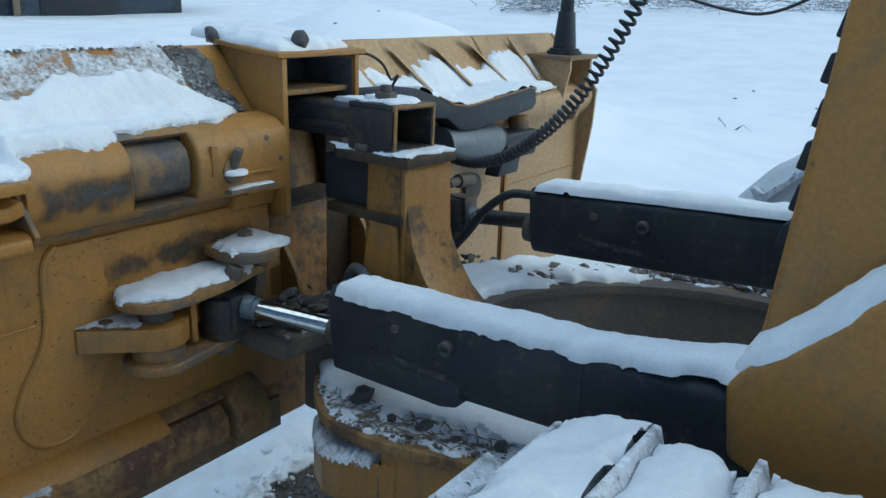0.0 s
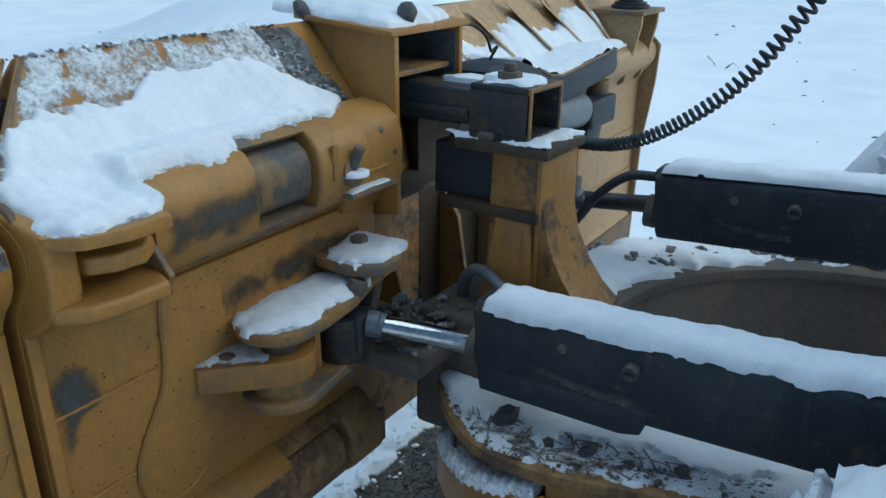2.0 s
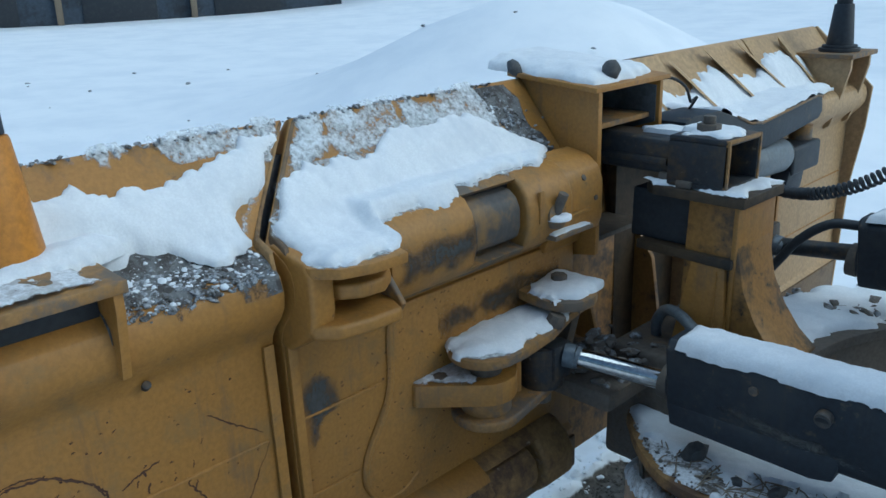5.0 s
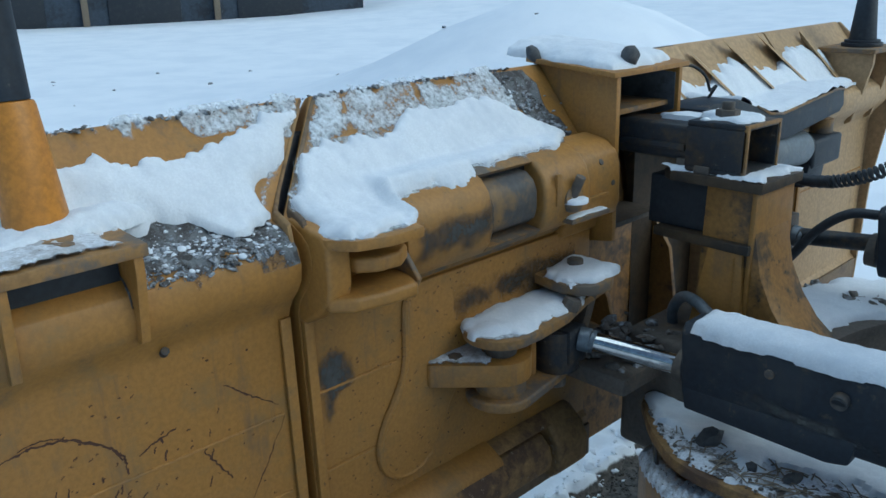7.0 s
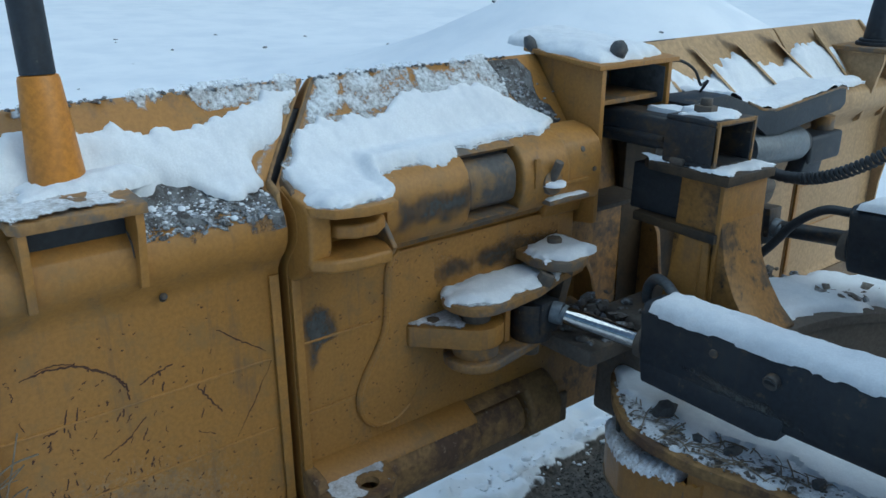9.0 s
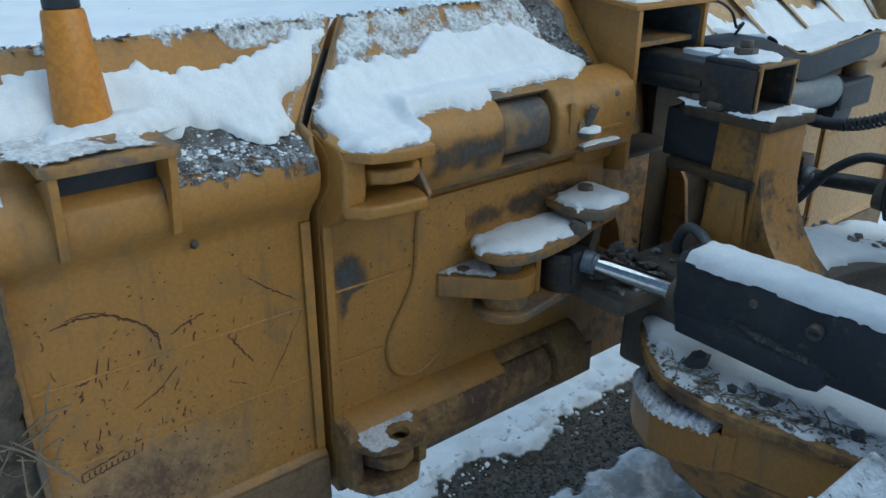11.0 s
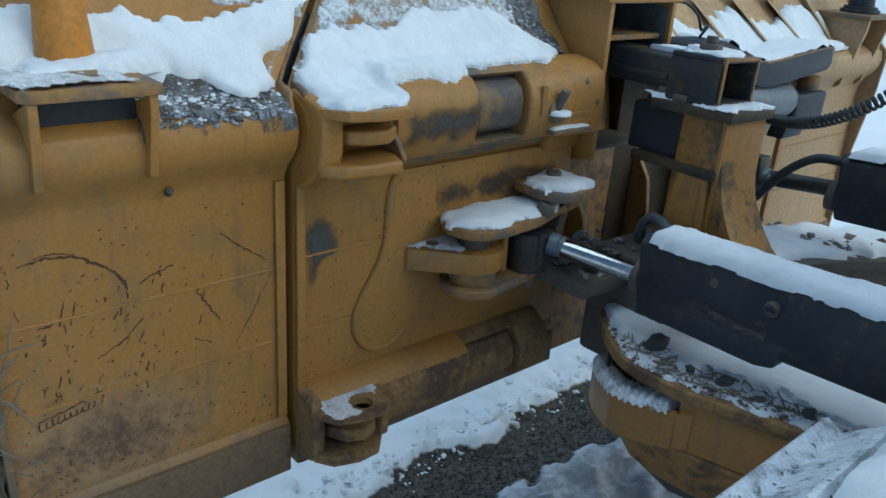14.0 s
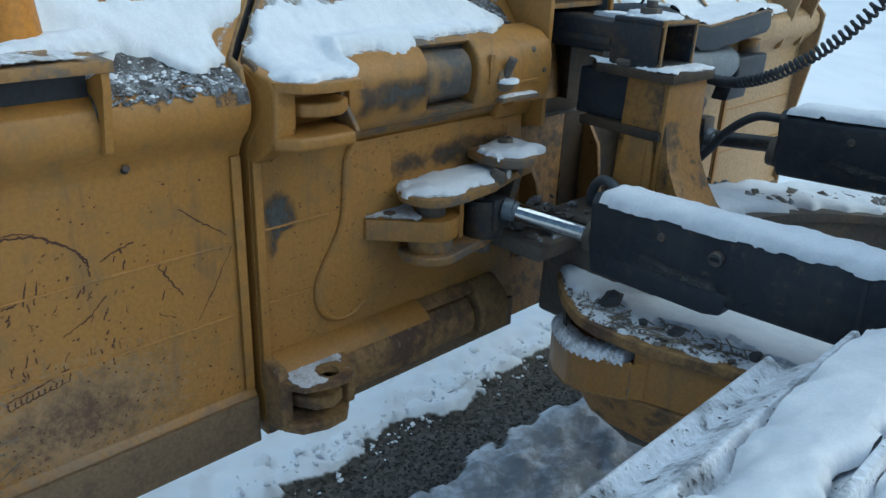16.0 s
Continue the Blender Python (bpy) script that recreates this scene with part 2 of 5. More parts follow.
def rod(p, q, r0, r1=None, seg=20, bevel=0.003):
    p, q = Vector(p), Vector(q)
    bm = bmesh.new()
    bmesh.ops.create_cone(bm, cap_ends=True, segments=seg, radius1=r0, radius2=r0 if r1 is None else r1, depth=(q - p).length)
    rounded(bm, bevel, 2, 50)
    m = Matrix.Translation((p + q) / 2) @ (q - p).to_track_quat("Z", "Y").to_matrix().to_4x4()
    bmesh.ops.transform(bm, matrix=m, verts=bm.verts)
    return bm


def curve_points(pts, per=8):
    """A smooth line through points."""
    p = [Vector(a) for a in pts]
    p = [2 * p[0] - p[1]] + p + [2 * p[-1] - p[-2]]
    out = []
    for i in range(1, len(p) - 2):
        for k in range(per):
            t = k / per
            a, b, c, d = p[i - 1 : i + 3]
            out.append(0.5 * (2 * b + (c - a) * t + (2 * a - 5 * b + 4 * c - d) * t * t + (3 * b - a - 3 * c + d) * t**3))
    return out + [p[-2]]


def sweep(path, r, seg=10):
    """A round tube along points; r is a number or a function of the way from 0 to 1."""
    bm = bmesh.new()
    rings, side = [], None
    for i, c in enumerate(path):
        d = (path[min(i + 1, len(path) - 1)] - path[max(i - 1, 0)]).normalized()
        side = (side - d * side.dot(d)).normalized() if side else d.orthogonal().normalized()
        up = d.cross(side)
        rr = r(i / (len(path) - 1)) if callable(r) else r
        rings.append([bm.verts.new(c + rr * (math.cos(a) * side + math.sin(a) * up)) for a in (2 * math.pi * k / seg for k in range(seg))])
    for a, b in zip(rings, rings[1:]):
        for k in range(seg):
            bm.faces.new((a[k], a[(k + 1) % seg], b[(k + 1) % seg], b[k]))
    bm.faces.new(rings[0]), bm.faces.new(rings[-1])
    return finish(bm)


def merge(*bms):
    out = bmesh.new()
    for b in bms:
        me = bpy.data.meshes.new("tmp")
        b.to_mesh(me)
        b.free()
        out.from_mesh(me)
        bpy.data.meshes.remove(me)
    return out


def moved(bm, m):
    bmesh.ops.transform(bm, matrix=m, verts=bm.verts)
    return bm


def mesh_of(name, bm, material, angle=38):
    me = bpy.data.meshes.new(name)
    for f in bm.faces:
        f.smooth = True
    bm.to_mesh(me)
    bm.free()
    me.set_sharp_from_angle(angle=radians(angle))
    me.materials.append(material)
    return me


def empty(name, m, label, category, group="", kind=""):
    ob = new(name)
    ob.empty_display_size = 0.2
    ob.matrix_world = m
    return tagged(ob, label, category, group, kind)


def part(name, bm, material, parent, label="", angle=38, base=None):
    """One mesh under a thing. Its coordinates are those of the thing's own pose, or of the world where base is its inverse."""
    ob = new(name, mesh_of(name, bm, material, angle))
    ob.parent = parent
    if base is not None:
        ob.matrix_parent_inverse = base
    return tagged(ob, label)


def thing(name, bm, material, label, category, m=None, group="", kind="", angle=38):
    ob = new(name, mesh_of(name, bm, material, angle))
    if m is not None:
        ob.matrix_world = m
    return tagged(ob, label, category, group, kind)


def wob(x, y, s=1.0, seed=0.0):
    return noise.fractal(Vector((x * s + seed, y * s - seed * 0.7, seed * 1.3)), 0.9, 2.1, 4)


def snow_sheet(place, a0, a1, b0, b1, step, inside, thick, up=(0, 0, 1), ragged=0.035, seed=1.0, soft=0.05):
    """Snow that lies on a surface place(a, b). inside(a, b): about how far within the edge, in metres."""
    na, nb = max(2, int((a1 - a0) / step)), max(2, int((b1 - b0) / step))
    up = Vector(up).normalized()
    bm = bmesh.new()
    rim = bm.verts.layers.float.new("edge")
    rows, depth = [], {}
    for i in range(na + 1):
        row = []
        for j in range(nb + 1):
            a, b = a0 + (a1 - a0) * i / na, b0 + (b1 - b0) * j / nb
            d = inside(a, b) + ragged * wob(a, b, 9, seed) + ragged * 0.3 * wob(a, b, 22, seed)
            h = thick * min(1.0, max(0.0, d) / soft) ** 0.5 * (1 + 0.35 * wob(a, b, 5, seed + 9)) + 0.0025 * wob(a, b, 45, seed) if d > 0 else -0.008
            v = bm.verts.new(Vector(place(a, b)) + up * h)
            depth[v] = d
            v[rim] = max(0.0, min(1.0, d / soft))
            row.append(v)
        rows.append(row)
    edge = {}
    for i in range(na + 1):
        for j in range(nb + 1):
            v = rows[i][j]
            if depth[v] <= 0:
                near = [rows[i + p][j + q] for p in (-1, 0, 1) for q in (-1, 0, 1) if 0 <= i + p <= na and 0 <= j + q <= nb]
                near = [w for w in near if depth[w] > 0]
                if near:
                    edge[v] = sum((v.co + (w.co - v.co) * (-depth[v]) / (depth[w] - depth[v]) for w in near), Vector()) / len(near)
    for v, c in edge.items():
        t = (c - v.co).dot(up)
        v.co = c - up * (t + 0.002)
    for i in range(na):
        for j in range(nb):
            q = (rows[i][j], rows[i + 1][j], rows[i + 1][j + 1], rows[i][j + 1])
            if max(depth[v] for v in q) > 0:
                bm.faces.new(q)
    for v in [v for v in bm.verts if not v.link_faces]:
        bm.verts.remove(v)
    return finish(bm)


def lumps(spots, seed=3, squash=0.7, sub=1, jag=0.35):
    """Many small uneven lumps: rows of place and size."""
    rnd = random.Random(seed)
    out_v, out_f = [], []
    b = bmesh.new()
    bmesh.ops.create_icosphere(b, subdivisions=sub, radius=1)
    b.verts.ensure_lookup_table()
    base = [v.co.copy() for v in b.verts]
    faces = [[v.index for v in f.verts] for f in b.faces]
    b.free()
    for p, s in spots:
        e = Euler((rnd.uniform(0, 6), rnd.uniform(0, 6), rnd.uniform(0, 6))).to_matrix()
        st = len(out_v)
        w = (rnd.uniform(0.7, 1.3), rnd.uniform(0.7, 1.3), rnd.uniform(0.5, 1.0))
        for c in base:
            q = e @ Vector((c.x * w[0], c.y * w[1], c.z * w[2])) * (1 + rnd.uniform(-jag, jag)) * s
            out_v.append((p[0] + q.x, p[1] + q.y, p[2] + q.z * squash))
        out_f += [[k + st for k in f] for f in faces]
    me = bpy.data.meshes.new("tmp")
    me.from_pydata(out_v, [], out_f)
    bm = bmesh.new()
    bm.from_mesh(me)
    bpy.data.meshes.remove(me)
    return bm


# ---- ground: one sheet of snow with a bare gravel strip under the machine ----
def spread(lo, hi, step, far, grow=1.22):
    mid = list(np.arange(lo, hi + step / 2, step))
    s, x, right = step, hi, []
    while x < far:
        s *= grow
        x += s
        right.append(x)
    s, x, left = step, lo, []
    while x > -far:
        s *= grow
        x -= s
        left.append(x)
    return left[::-1] + mid + right


def bare(x, y):
    """How bare the ground is, 0 to 1."""
    e = 0.10 * wob(x, y, 2.2, 4) + 0.05 * wob(x, y, 9, 2)
    band = min((x + 2.49 + 0.12 * max(0.0, y - 2.7) + e) / 0.045, (-2.02 - x + e) / 0.1)
    ends = min((y - 0.2 + e) / 0.3, (4.2 - y + e) / 0.4)
    return max(0.0, min(1.0, min(band, ends)))


def ground_z(x, y):
    d = math.hypot(x, y)
    z = -0.36 + 0.031 * max(0.0, d - 5) + 0.0018 * max(0.0, y - 9) ** 2
    z = min(z, 7 + 0.004 * d)
    z += 0.05 * wob(x, y, 0.35, 1) * min(1, d / 6)
    heap = math.exp(-(((x + 9.8) / 3.9) ** 2 + ((y - 11.8) / 3.6) ** 2))
    z += 2.3 * heap * (1 + 0.22 * wob(x, y, 0.8, 6))
    near = max(0.0, 1 - max(0.0, -3.6 - x, x + 1.1, 0.4 - y, y - 4.5) / 0.9)
    z += near * (0.03 * wob(x, y, 3.0, 3) + 0.05 * wob(x, y, 7, 8) * (1 - bare(x, y)) + 0.022 * wob(x, y, 19, 5) * (1 - bare(x, y)))
    b = bare(x, y)
    if near > 0:
        z += 0.07 * (1 - b) * (1 if x < -1.9 else 0.7) * min(1, near * 4) + 0.012 * b * wob(x, y, 16, 5)
    return z


gx, gy = spread(-3.5, -1.2, 0.026, 900), spread(0.5, 4.4, 0.03, 900)
verts = [(x, y, ground_z(x, y)) for x in gx for y in gy]
ny = len(gy)
quads = [(i * ny + j, (i + 1) * ny + j, (i + 1) * ny + j + 1, i * ny + j + 1) for i in range(len(gx) - 1) for j in range(ny - 1)]
gme = bpy.data.meshes.new("ground")
gme.from_pydata(verts, [], quads)
att = gme.attributes.new("bare", "FLOAT", "POINT")
att.data.foreach_set("value", [bare(v[0], v[1]) for v in verts])
gme.polygons.foreach_set("use_smooth", [True] * len(quads))


def ground_material():
    m = bpy.data.materials.new("snow_and_gravel")
    m.use_nodes = True
    n, l = links_of(m)
    p = n["Principled BSDF"]
    co = n.new("ShaderNodeTexCoord").outputs["Object"]
    a = n.new("ShaderNodeAttribute")
    a.attribute_name = "bare"
    big, mid, tiny = noise_of(n, l, co, 0.8), noise_of(n, l, co, 9, 8, 0.7), noise_of(n, l, co, 70, 4)
    vor = n.new("ShaderNodeTexVoronoi")
    vor.inputs["Scale"].default_value = 55
    l.new(co, vor.inputs["Vector"])
    white = mixer(n, l, steps(n, l, big, 0.35, 0.7), (0.78, 0.81, 0.855), (0.70, 0.74, 0.80))
    white = mixer(n, l, steps(n, l, mid, 0.66, 0.74), white, (0.55, 0.56, 0.58))
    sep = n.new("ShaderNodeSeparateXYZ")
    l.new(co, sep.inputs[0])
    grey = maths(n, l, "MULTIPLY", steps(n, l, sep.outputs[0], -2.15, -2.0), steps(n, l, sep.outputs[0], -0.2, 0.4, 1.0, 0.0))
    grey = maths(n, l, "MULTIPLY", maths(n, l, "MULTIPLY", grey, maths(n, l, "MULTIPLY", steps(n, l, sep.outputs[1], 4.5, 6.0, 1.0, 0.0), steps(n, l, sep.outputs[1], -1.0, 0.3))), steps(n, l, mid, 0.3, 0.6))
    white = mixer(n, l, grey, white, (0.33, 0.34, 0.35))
    grit = mixer(n, l, vor.outputs["Color"], (0.03, 0.028, 0.025), (0.125, 0.112, 0.095))
    mask = steps(n, l, maths(n, l, "ADD", a.outputs["Fac"], maths(n, l, "MULTIPLY", maths(n, l, "SUBTRACT", mid, 0.5), 0.7)), 0.35, 0.6)
    l.new(mixer(n, l, mask, white, grit), p.inputs["Base Color"])
    p.inputs["Roughness"].default_value = 0.85
    b = n.new("ShaderNodeBump")
    b.inputs["Strength"].default_value, b.inputs["Distance"].default_value = 0.5, 0.012
    l.new(maths(n, l, "ADD", maths(n, l, "MULTIPLY", mid, 0.7), maths(n, l, "MULTIPLY", tiny, 0.3)), b.inputs["Height"])
    l.new(b.outputs[0], p.inputs["Normal"])
    return m


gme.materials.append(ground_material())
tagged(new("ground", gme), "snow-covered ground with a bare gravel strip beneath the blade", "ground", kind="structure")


# ---- the blade: x points back from its face, y runs along it, z up ----
B = Matrix.Translation((-2.18, 0.63, 0)) @ pose(0, 0, 0, 0, 0, -1.7) @ pose(0, 0, 0, 1.83, 0, 0)
MID = 1.925
MIRROR = 2 * MID
BACK = [(-0.12, 0.245), (0.02, 0.245), (0.02, 0.43), (0.0, 0.45), (0.0, 1.285)]
BULGE = [(0.008, 1.31), (0.03, 1.345), (0.062, 1.378), (0.085, 1.415), (0.092, 1.46), (0.082, 1.50), (0.055, 1.525), (0.01, 1.545), (-0.03, 1.555)]
TOP = [(-0.245, 1.822), (-0.262, 1.83), (-0.275, 1.822)]
FRONT = [(-0.21, 1.55), (-0.15, 1.25), (-0.12, 0.95), (-0.115, 0.65), (-0.13, 0.4)]
SHELL = BACK + BULGE + TOP + FRONT


def slant(bm):
    """Leans the ends of a piece along the slope, where the hinge gap runs askew."""
    for v in bm.verts:
        if v.co.z > 1.555:
            v.co.y += 0.95 * (v.co.z - 1.555)
    return bm


def end_slant(bm, y):
    """The same for one end of a long shell."""
    for v in bm.verts:
        if v.co.z > 1.555 and abs(v.co.y - y) < 0.02:
            v.co.y += 0.95 * (v.co.z - 1.555)
    return bm


def gap_at(v):
    return 1.2 * max(0.0, -0.035 - v)


def wing_parts(wing, sgn, y_in, y_out):
    """The shell of a hinged wing between its hinge edge and its outer end, with strips and weld seams."""
    lo, hi = min(y_in, y_out), max(y_in, y_out)
    shell = part("shell", end_slant(prism(SHELL, "y", lo, hi, 0.003), y_in) if sgn > 0 else prism(SHELL, "y", lo, hi, 0.003), paint_pale if sgn < 0 else wing_paint, wing)
    s0, s1 = sorted((y_in - sgn * 0.004, y_in - sgn * 0.036))
    part("edge_strip", box(0.002, 0.014, s0, s1, 0.46, 1.29, 0.004), paint, wing)
    for z in (1.003, 0.748):
        b = sweep([Vector((0.0 + 0.001 * math.sin(k * 1.7), lo + 0.01 + (hi - lo - 0.06) * k / 60, z + 0.001 * math.sin(k * 2.3))) for k in range(61)], lambda t: 0.005 + 0.0008 * math.sin(t * 190), 8)
        part("weld_seam", b, paint, shell)
    part("cutting_edge", box(0.012, 0.032, lo + 0.002, hi - 0.002, 0.242, 0.425, 0.006), edge_steel, wing, "scraped brown steel cutting edge")
    return shell


wing = empty("blade_wing", B, "yellow hinged blade wing with weld seams, scratches and mud", "blade wing", "hinged wings")
wing_shell = wing_parts(wing, 1, 0.385, -0.452)

part("end_plate", prism([(-0.27, 0.2), (0.03, 0.2), (0.03, 0.6), (0.012, 0.9), (0.014, 1.22), (0.05, 1.3), (0.05, 1.36), (-0.05, 1.5), (-0.24, 1.8), (-0.28, 1.8), (-0.2, 1.3), (-0.14, 0.8)], "y", -0.472, -0.452, 0.004), paint_worn, wing)
EAR = [(0.03, 1.48), (0.072, 1.515), (0.055, 1.562), (0.0, 1.572), (-0.035, 1.578), (-0.08, 1.622), (-0.21, 1.786), (-0.25, 1.83), (-0.06, 1.52)]
part("hinge_ear", slant(prism(EAR, "y", 0.370, 0.383, 0.004)), paint_muddy, wing)
part("drain_hole", rod((0.02, 0.02, 1.31), (0.034, 0.02, 1.322), 0.011, seg=14, bevel=0.001), soot, wing)

far_wing = empty("blade_wing", B, "faded yellow blade wing at the far end of the blade", "blade wing", "hinged wings")
wing_parts(far_wing, -1, MIRROR - 0.397, MIRROR + 0.49)
part("end_plate", prism([(-0.27, 0.24), (0.03, 0.24), (0.05, 0.9), (0.1, 1.27), (0.112, 1.5), (0.0, 1.61), (-0.24, 1.83), (-0.29, 1.81), (-0.2, 1.3), (-0.14, 0.8)], "y", MIRROR + 0.491, MIRROR + 0.511, 0.004), paint_pale, far_wing)

# scratches on the near wing and the middle section
rnd = random.Random(5)


def stroke(pts, w=0.004, x=0.0015):
    """A shallow scratch: a thin flat band along points on the face, of uneven width."""
    w *= 0.8
    p = curve_points([(x, a, b) for a, b in pts], 9)
    for c in p:
        c.y += rnd.uniform(-0.003, 0.003)
        c.z += rnd.uniform(-0.003, 0.003)
    bm = bmesh.new()
    rows = []
    for i, c in enumerate(p):
        d = p[min(i + 1, len(p) - 1)] - p[max(i - 1, 0)]
        s = Vector((0, -d.z, d.y)).normalized() * w * (0.35 + 0.65 * rnd.random()) * (0.6 + 0.4 * math.sin(math.pi * (i + 0.6) / len(p)))
        rows.append((bm.verts.new(c + s), bm.verts.new(c - s)))
    for a, b in zip(rows, rows[1:]):
        bm.faces.new((a[0], a[1], b[1], b[0]))
    return bm


marks = [stroke([(-0.37, 1.17), (-0.3, 1.182), (-0.22, 1.165), (-0.15, 1.12), (-0.11, 1.07), (-0.105, 1.02)], 0.006), stroke([(-0.33, 1.186), (-0.28, 1.19), (-0.24, 1.178)], 0.003),
         stroke([(-0.105, 1.05), (-0.12, 1.085)], 0.005), stroke([(-0.07, 1.055), (-0.03, 1.075), (0.03, 1.09)], 0.005), stroke([(0.17, 1.16), (0.24, 1.1), (0.32, 1.04)], 0.004),
         stroke([(0.09, 0.99), (0.13, 0.93), (0.16, 0.88)], 0.005), stroke([(0.34, 1.0), (0.27, 0.88), (0.2, 0.77)], 0.003), stroke([(0.08, 0.84), (0.13, 0.81)], 0.003),
         stroke([(-0.2, 0.86), (-0.12, 0.9), (-0.07, 0.95)], 0.004), stroke([(-0.37, 0.715), (-0.3, 0.73), (-0.2, 0.755)], 0.005), stroke([(-0.37, 0.685), (-0.3, 0.70), (-0.2, 0.72)], 0.004),
         stroke([(-0.29, 0.985), (-0.27, 1.05)], 0.004), stroke([(-0.26, 0.98), (-0.245, 1.045)], 0.004), stroke([(-0.34, 0.99), (-0.3, 0.995)], 0.005), stroke([(-0.37, 0.686), (-0.372, 0.714)], 0.004), stroke([(-0.2, 0.722), (-0.202, 0.752)], 0.004)]
for k in range(9):
    a = -0.355 + 0.016 * k
    marks.append(stroke([(a, 0.694 + 0.15 * (a + 0.355)), (a + 0.004, 0.712 + 0.15 * (a + 0.355))], 0.004))
for k in range(46):
    a, b = rnd.gauss(-0.22, 0.13), rnd.gauss(0.88, 0.1)
    if -0.43 < a < 0.3:
        t, n_ = rnd.uniform(0.9, 1.9), rnd.uniform(0.008, 0.04)
        marks.append(stroke([(a, b), (a + n_ * math.cos(t), b + n_ * math.sin(t))], rnd.uniform(0.0015, 0.005)))
for k in range(190):
    a, b, n_ = rnd.uniform(-0.43, 0.33), 0.46 + 0.8 * rnd.random() ** 1.5, rnd.uniform(0.002, 0.008)
    marks.append(stroke([(a, b), (a + n_, b + rnd.uniform(-n_, n_))], rnd.uniform(0.001, 0.0035)))
for b in marks[:60]:
    part("scratch", b, scratch_mat, wing_shell)
tagged(part("chipped_paint", merge(*marks[60:]), scratch_mat, wing_shell, "many small dark paint chips"), kind="stuff")

# ---- bracket for a marker post, near end and far end ----
bracket = empty("post_bracket", B @ Matrix.Translation((0, 0.03, 0)), "yellow steel bracket bolted on the wing under a marker post", "bracket", "post brackets")
part("top_plate", prism([(-0.16, -0.375), (0.125, -0.375), (0.15, -0.355), (0.15, -0.052), (-0.16, -0.052)], "z", 1.605, 1.634, 0.005), paint_worn, bracket, "chipped top plate")
for y in (-0.347, -0.074):
    part("side_plate", prism([(-0.1, 1.52), (0.14, 1.61), (0.14, 1.56), (0.105, 1.39), (0.08, 1.38), (0.05, 1.42), (-0.02, 1.5)], "y", y - 0.011, y + 0.011, 0.003), paint, bracket)
# a black block fills the hollow, standing in for its shade
part("hollow", box(-0.08, 0.045, -0.335, -0.086, 1.5, 1.604, 0.006), rubber, bracket, "black block painting the shade under the plate")
part("slot_rim", prism([(-0.015, -0.25), (0.09, -0.21), (0.09, -0.18), (-0.02, -0.15)], "z", 1.63, 1.65, 0.006), paint_worn, bracket)
far_bracket = empty("post_bracket", B, "faded yellow closed bracket under the far marker post", "bracket", "post brackets")
part("top_plate", box(-0.17, 0.14, MIRROR + 0.06, MIRROR + 0.42, 1.695, 1.72, 0.005), paint_worn, far_bracket)
for y in (MIRROR + 0.10, MIRROR + 0.36):
    part("side_plate", prism([(-0.2, 1.695), (0.125, 1.695), (0.125, 1.64), (0.085, 1.46), (0.05, 1.33), (0.02, 1.31), (-0.03, 1.45), (-0.12, 1.56)], "y", y - 0.012, y + 0.012, 0.003), paint_pale, far_bracket)

near_post = empty("marker_post", B @ Matrix.Translation((-0.095, -0.17, 1.634)), "black tube in a tapered orange foot, standing on the blade", "marker post", "marker posts")
foot = rod((0, 0, -0.01), (-0.02, -0.0, 0.30), 0.074, 0.05, 32, 0.012)
part("foot", foot, paint_clean, near_post, "bright orange tapered foot")
part("tube", rod((-0.02, 0, 0.3), (-0.075, 0.005, 1.2), 0.043, 0.041, 28), black, near_post)

far_post = empty("marker_post", B @ Matrix.Translation((0.0, MIRROR + 0.235, 1.72)), "black tapered post with a round flange on the far bracket", "marker post", "marker posts")
flange = part("flange", merge(rod((0, 0, 0), (0, 0, 0.02), 0.105, seg=32), rod((0, 0, 0.02), (0, 0, 0.035), 0.09, seg=32)), black, far_post)
part("tube", merge(rod((0, 0, 0.035), (0, 0, 0.25), 0.07, 0.05, 28), rod((0, 0, 0.24), (0, 0, 1.0), 0.04, 0.04, 28)), black, far_post)

# ---- middle section of the blade ----
blade = empty("dozer_blade", B, "yellow steel dozer blade, snowed on, seen from behind", "blade")
part("left_shell", end_slant(prism(SHELL, "y", 0.414, 1.70, 0.003), 0.414), paint, blade)
part("right_shell", prism(SHELL, "y", 2.62, MIRROR - 0.414, 0.003), paint_pale, blade, "faded yellow shell")
CAVE = [(-0.12, 0.206), (-0.08, 0.206), (-0.1, 0.45), (-0.1, 1.19), (-0.235, 1.22), (-0.235, 1.8)] + TOP[1:] + FRONT
SLOPE = [(-0.12, 0.206), (-0.08, 0.206), (-0.1, 0.45), (-0.1, 1.47), (-0.03, 1.545), (-0.245, 1.822)] + TOP[1:] + FRONT
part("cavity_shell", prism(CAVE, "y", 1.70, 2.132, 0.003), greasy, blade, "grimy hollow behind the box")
# oil stains here, with the shade of box and arm painted in
part("slope_shell", prism(SLOPE, "y", 2.132, 2.62, 0.003), grimy, blade, "oil-stained shell behind the arm, darkened to paint its shade")
part("slope_plate", prism([(-0.026, 1.547), (-0.243, 1.824), (-0.237, 1.829), (-0.02, 1.552)], "y", 2.134, 2.62, 0.001), paint_pale, blade)
# two dark strips added behind the hinge gap so it looks shaded
part("gap_dark_strip", box(-0.09, -0.06, 0.34, 0.47, 0.24, 1.5, 0.004), soot, blade, "dark strip added behind the hinge gap to keep it black")
part("gap_dark_strip", slant(prism([(-0.09, 1.5), (-0.06, 1.5), (-0.215, 1.74), (-0.245, 1.74)], "y", 0.34, 0.47, 0.003)), soot, blade)
part("edge_strip", box(0.002, 0.022, 0.417, 0.448, 0.5, 1.27, 0.005), paint, blade)
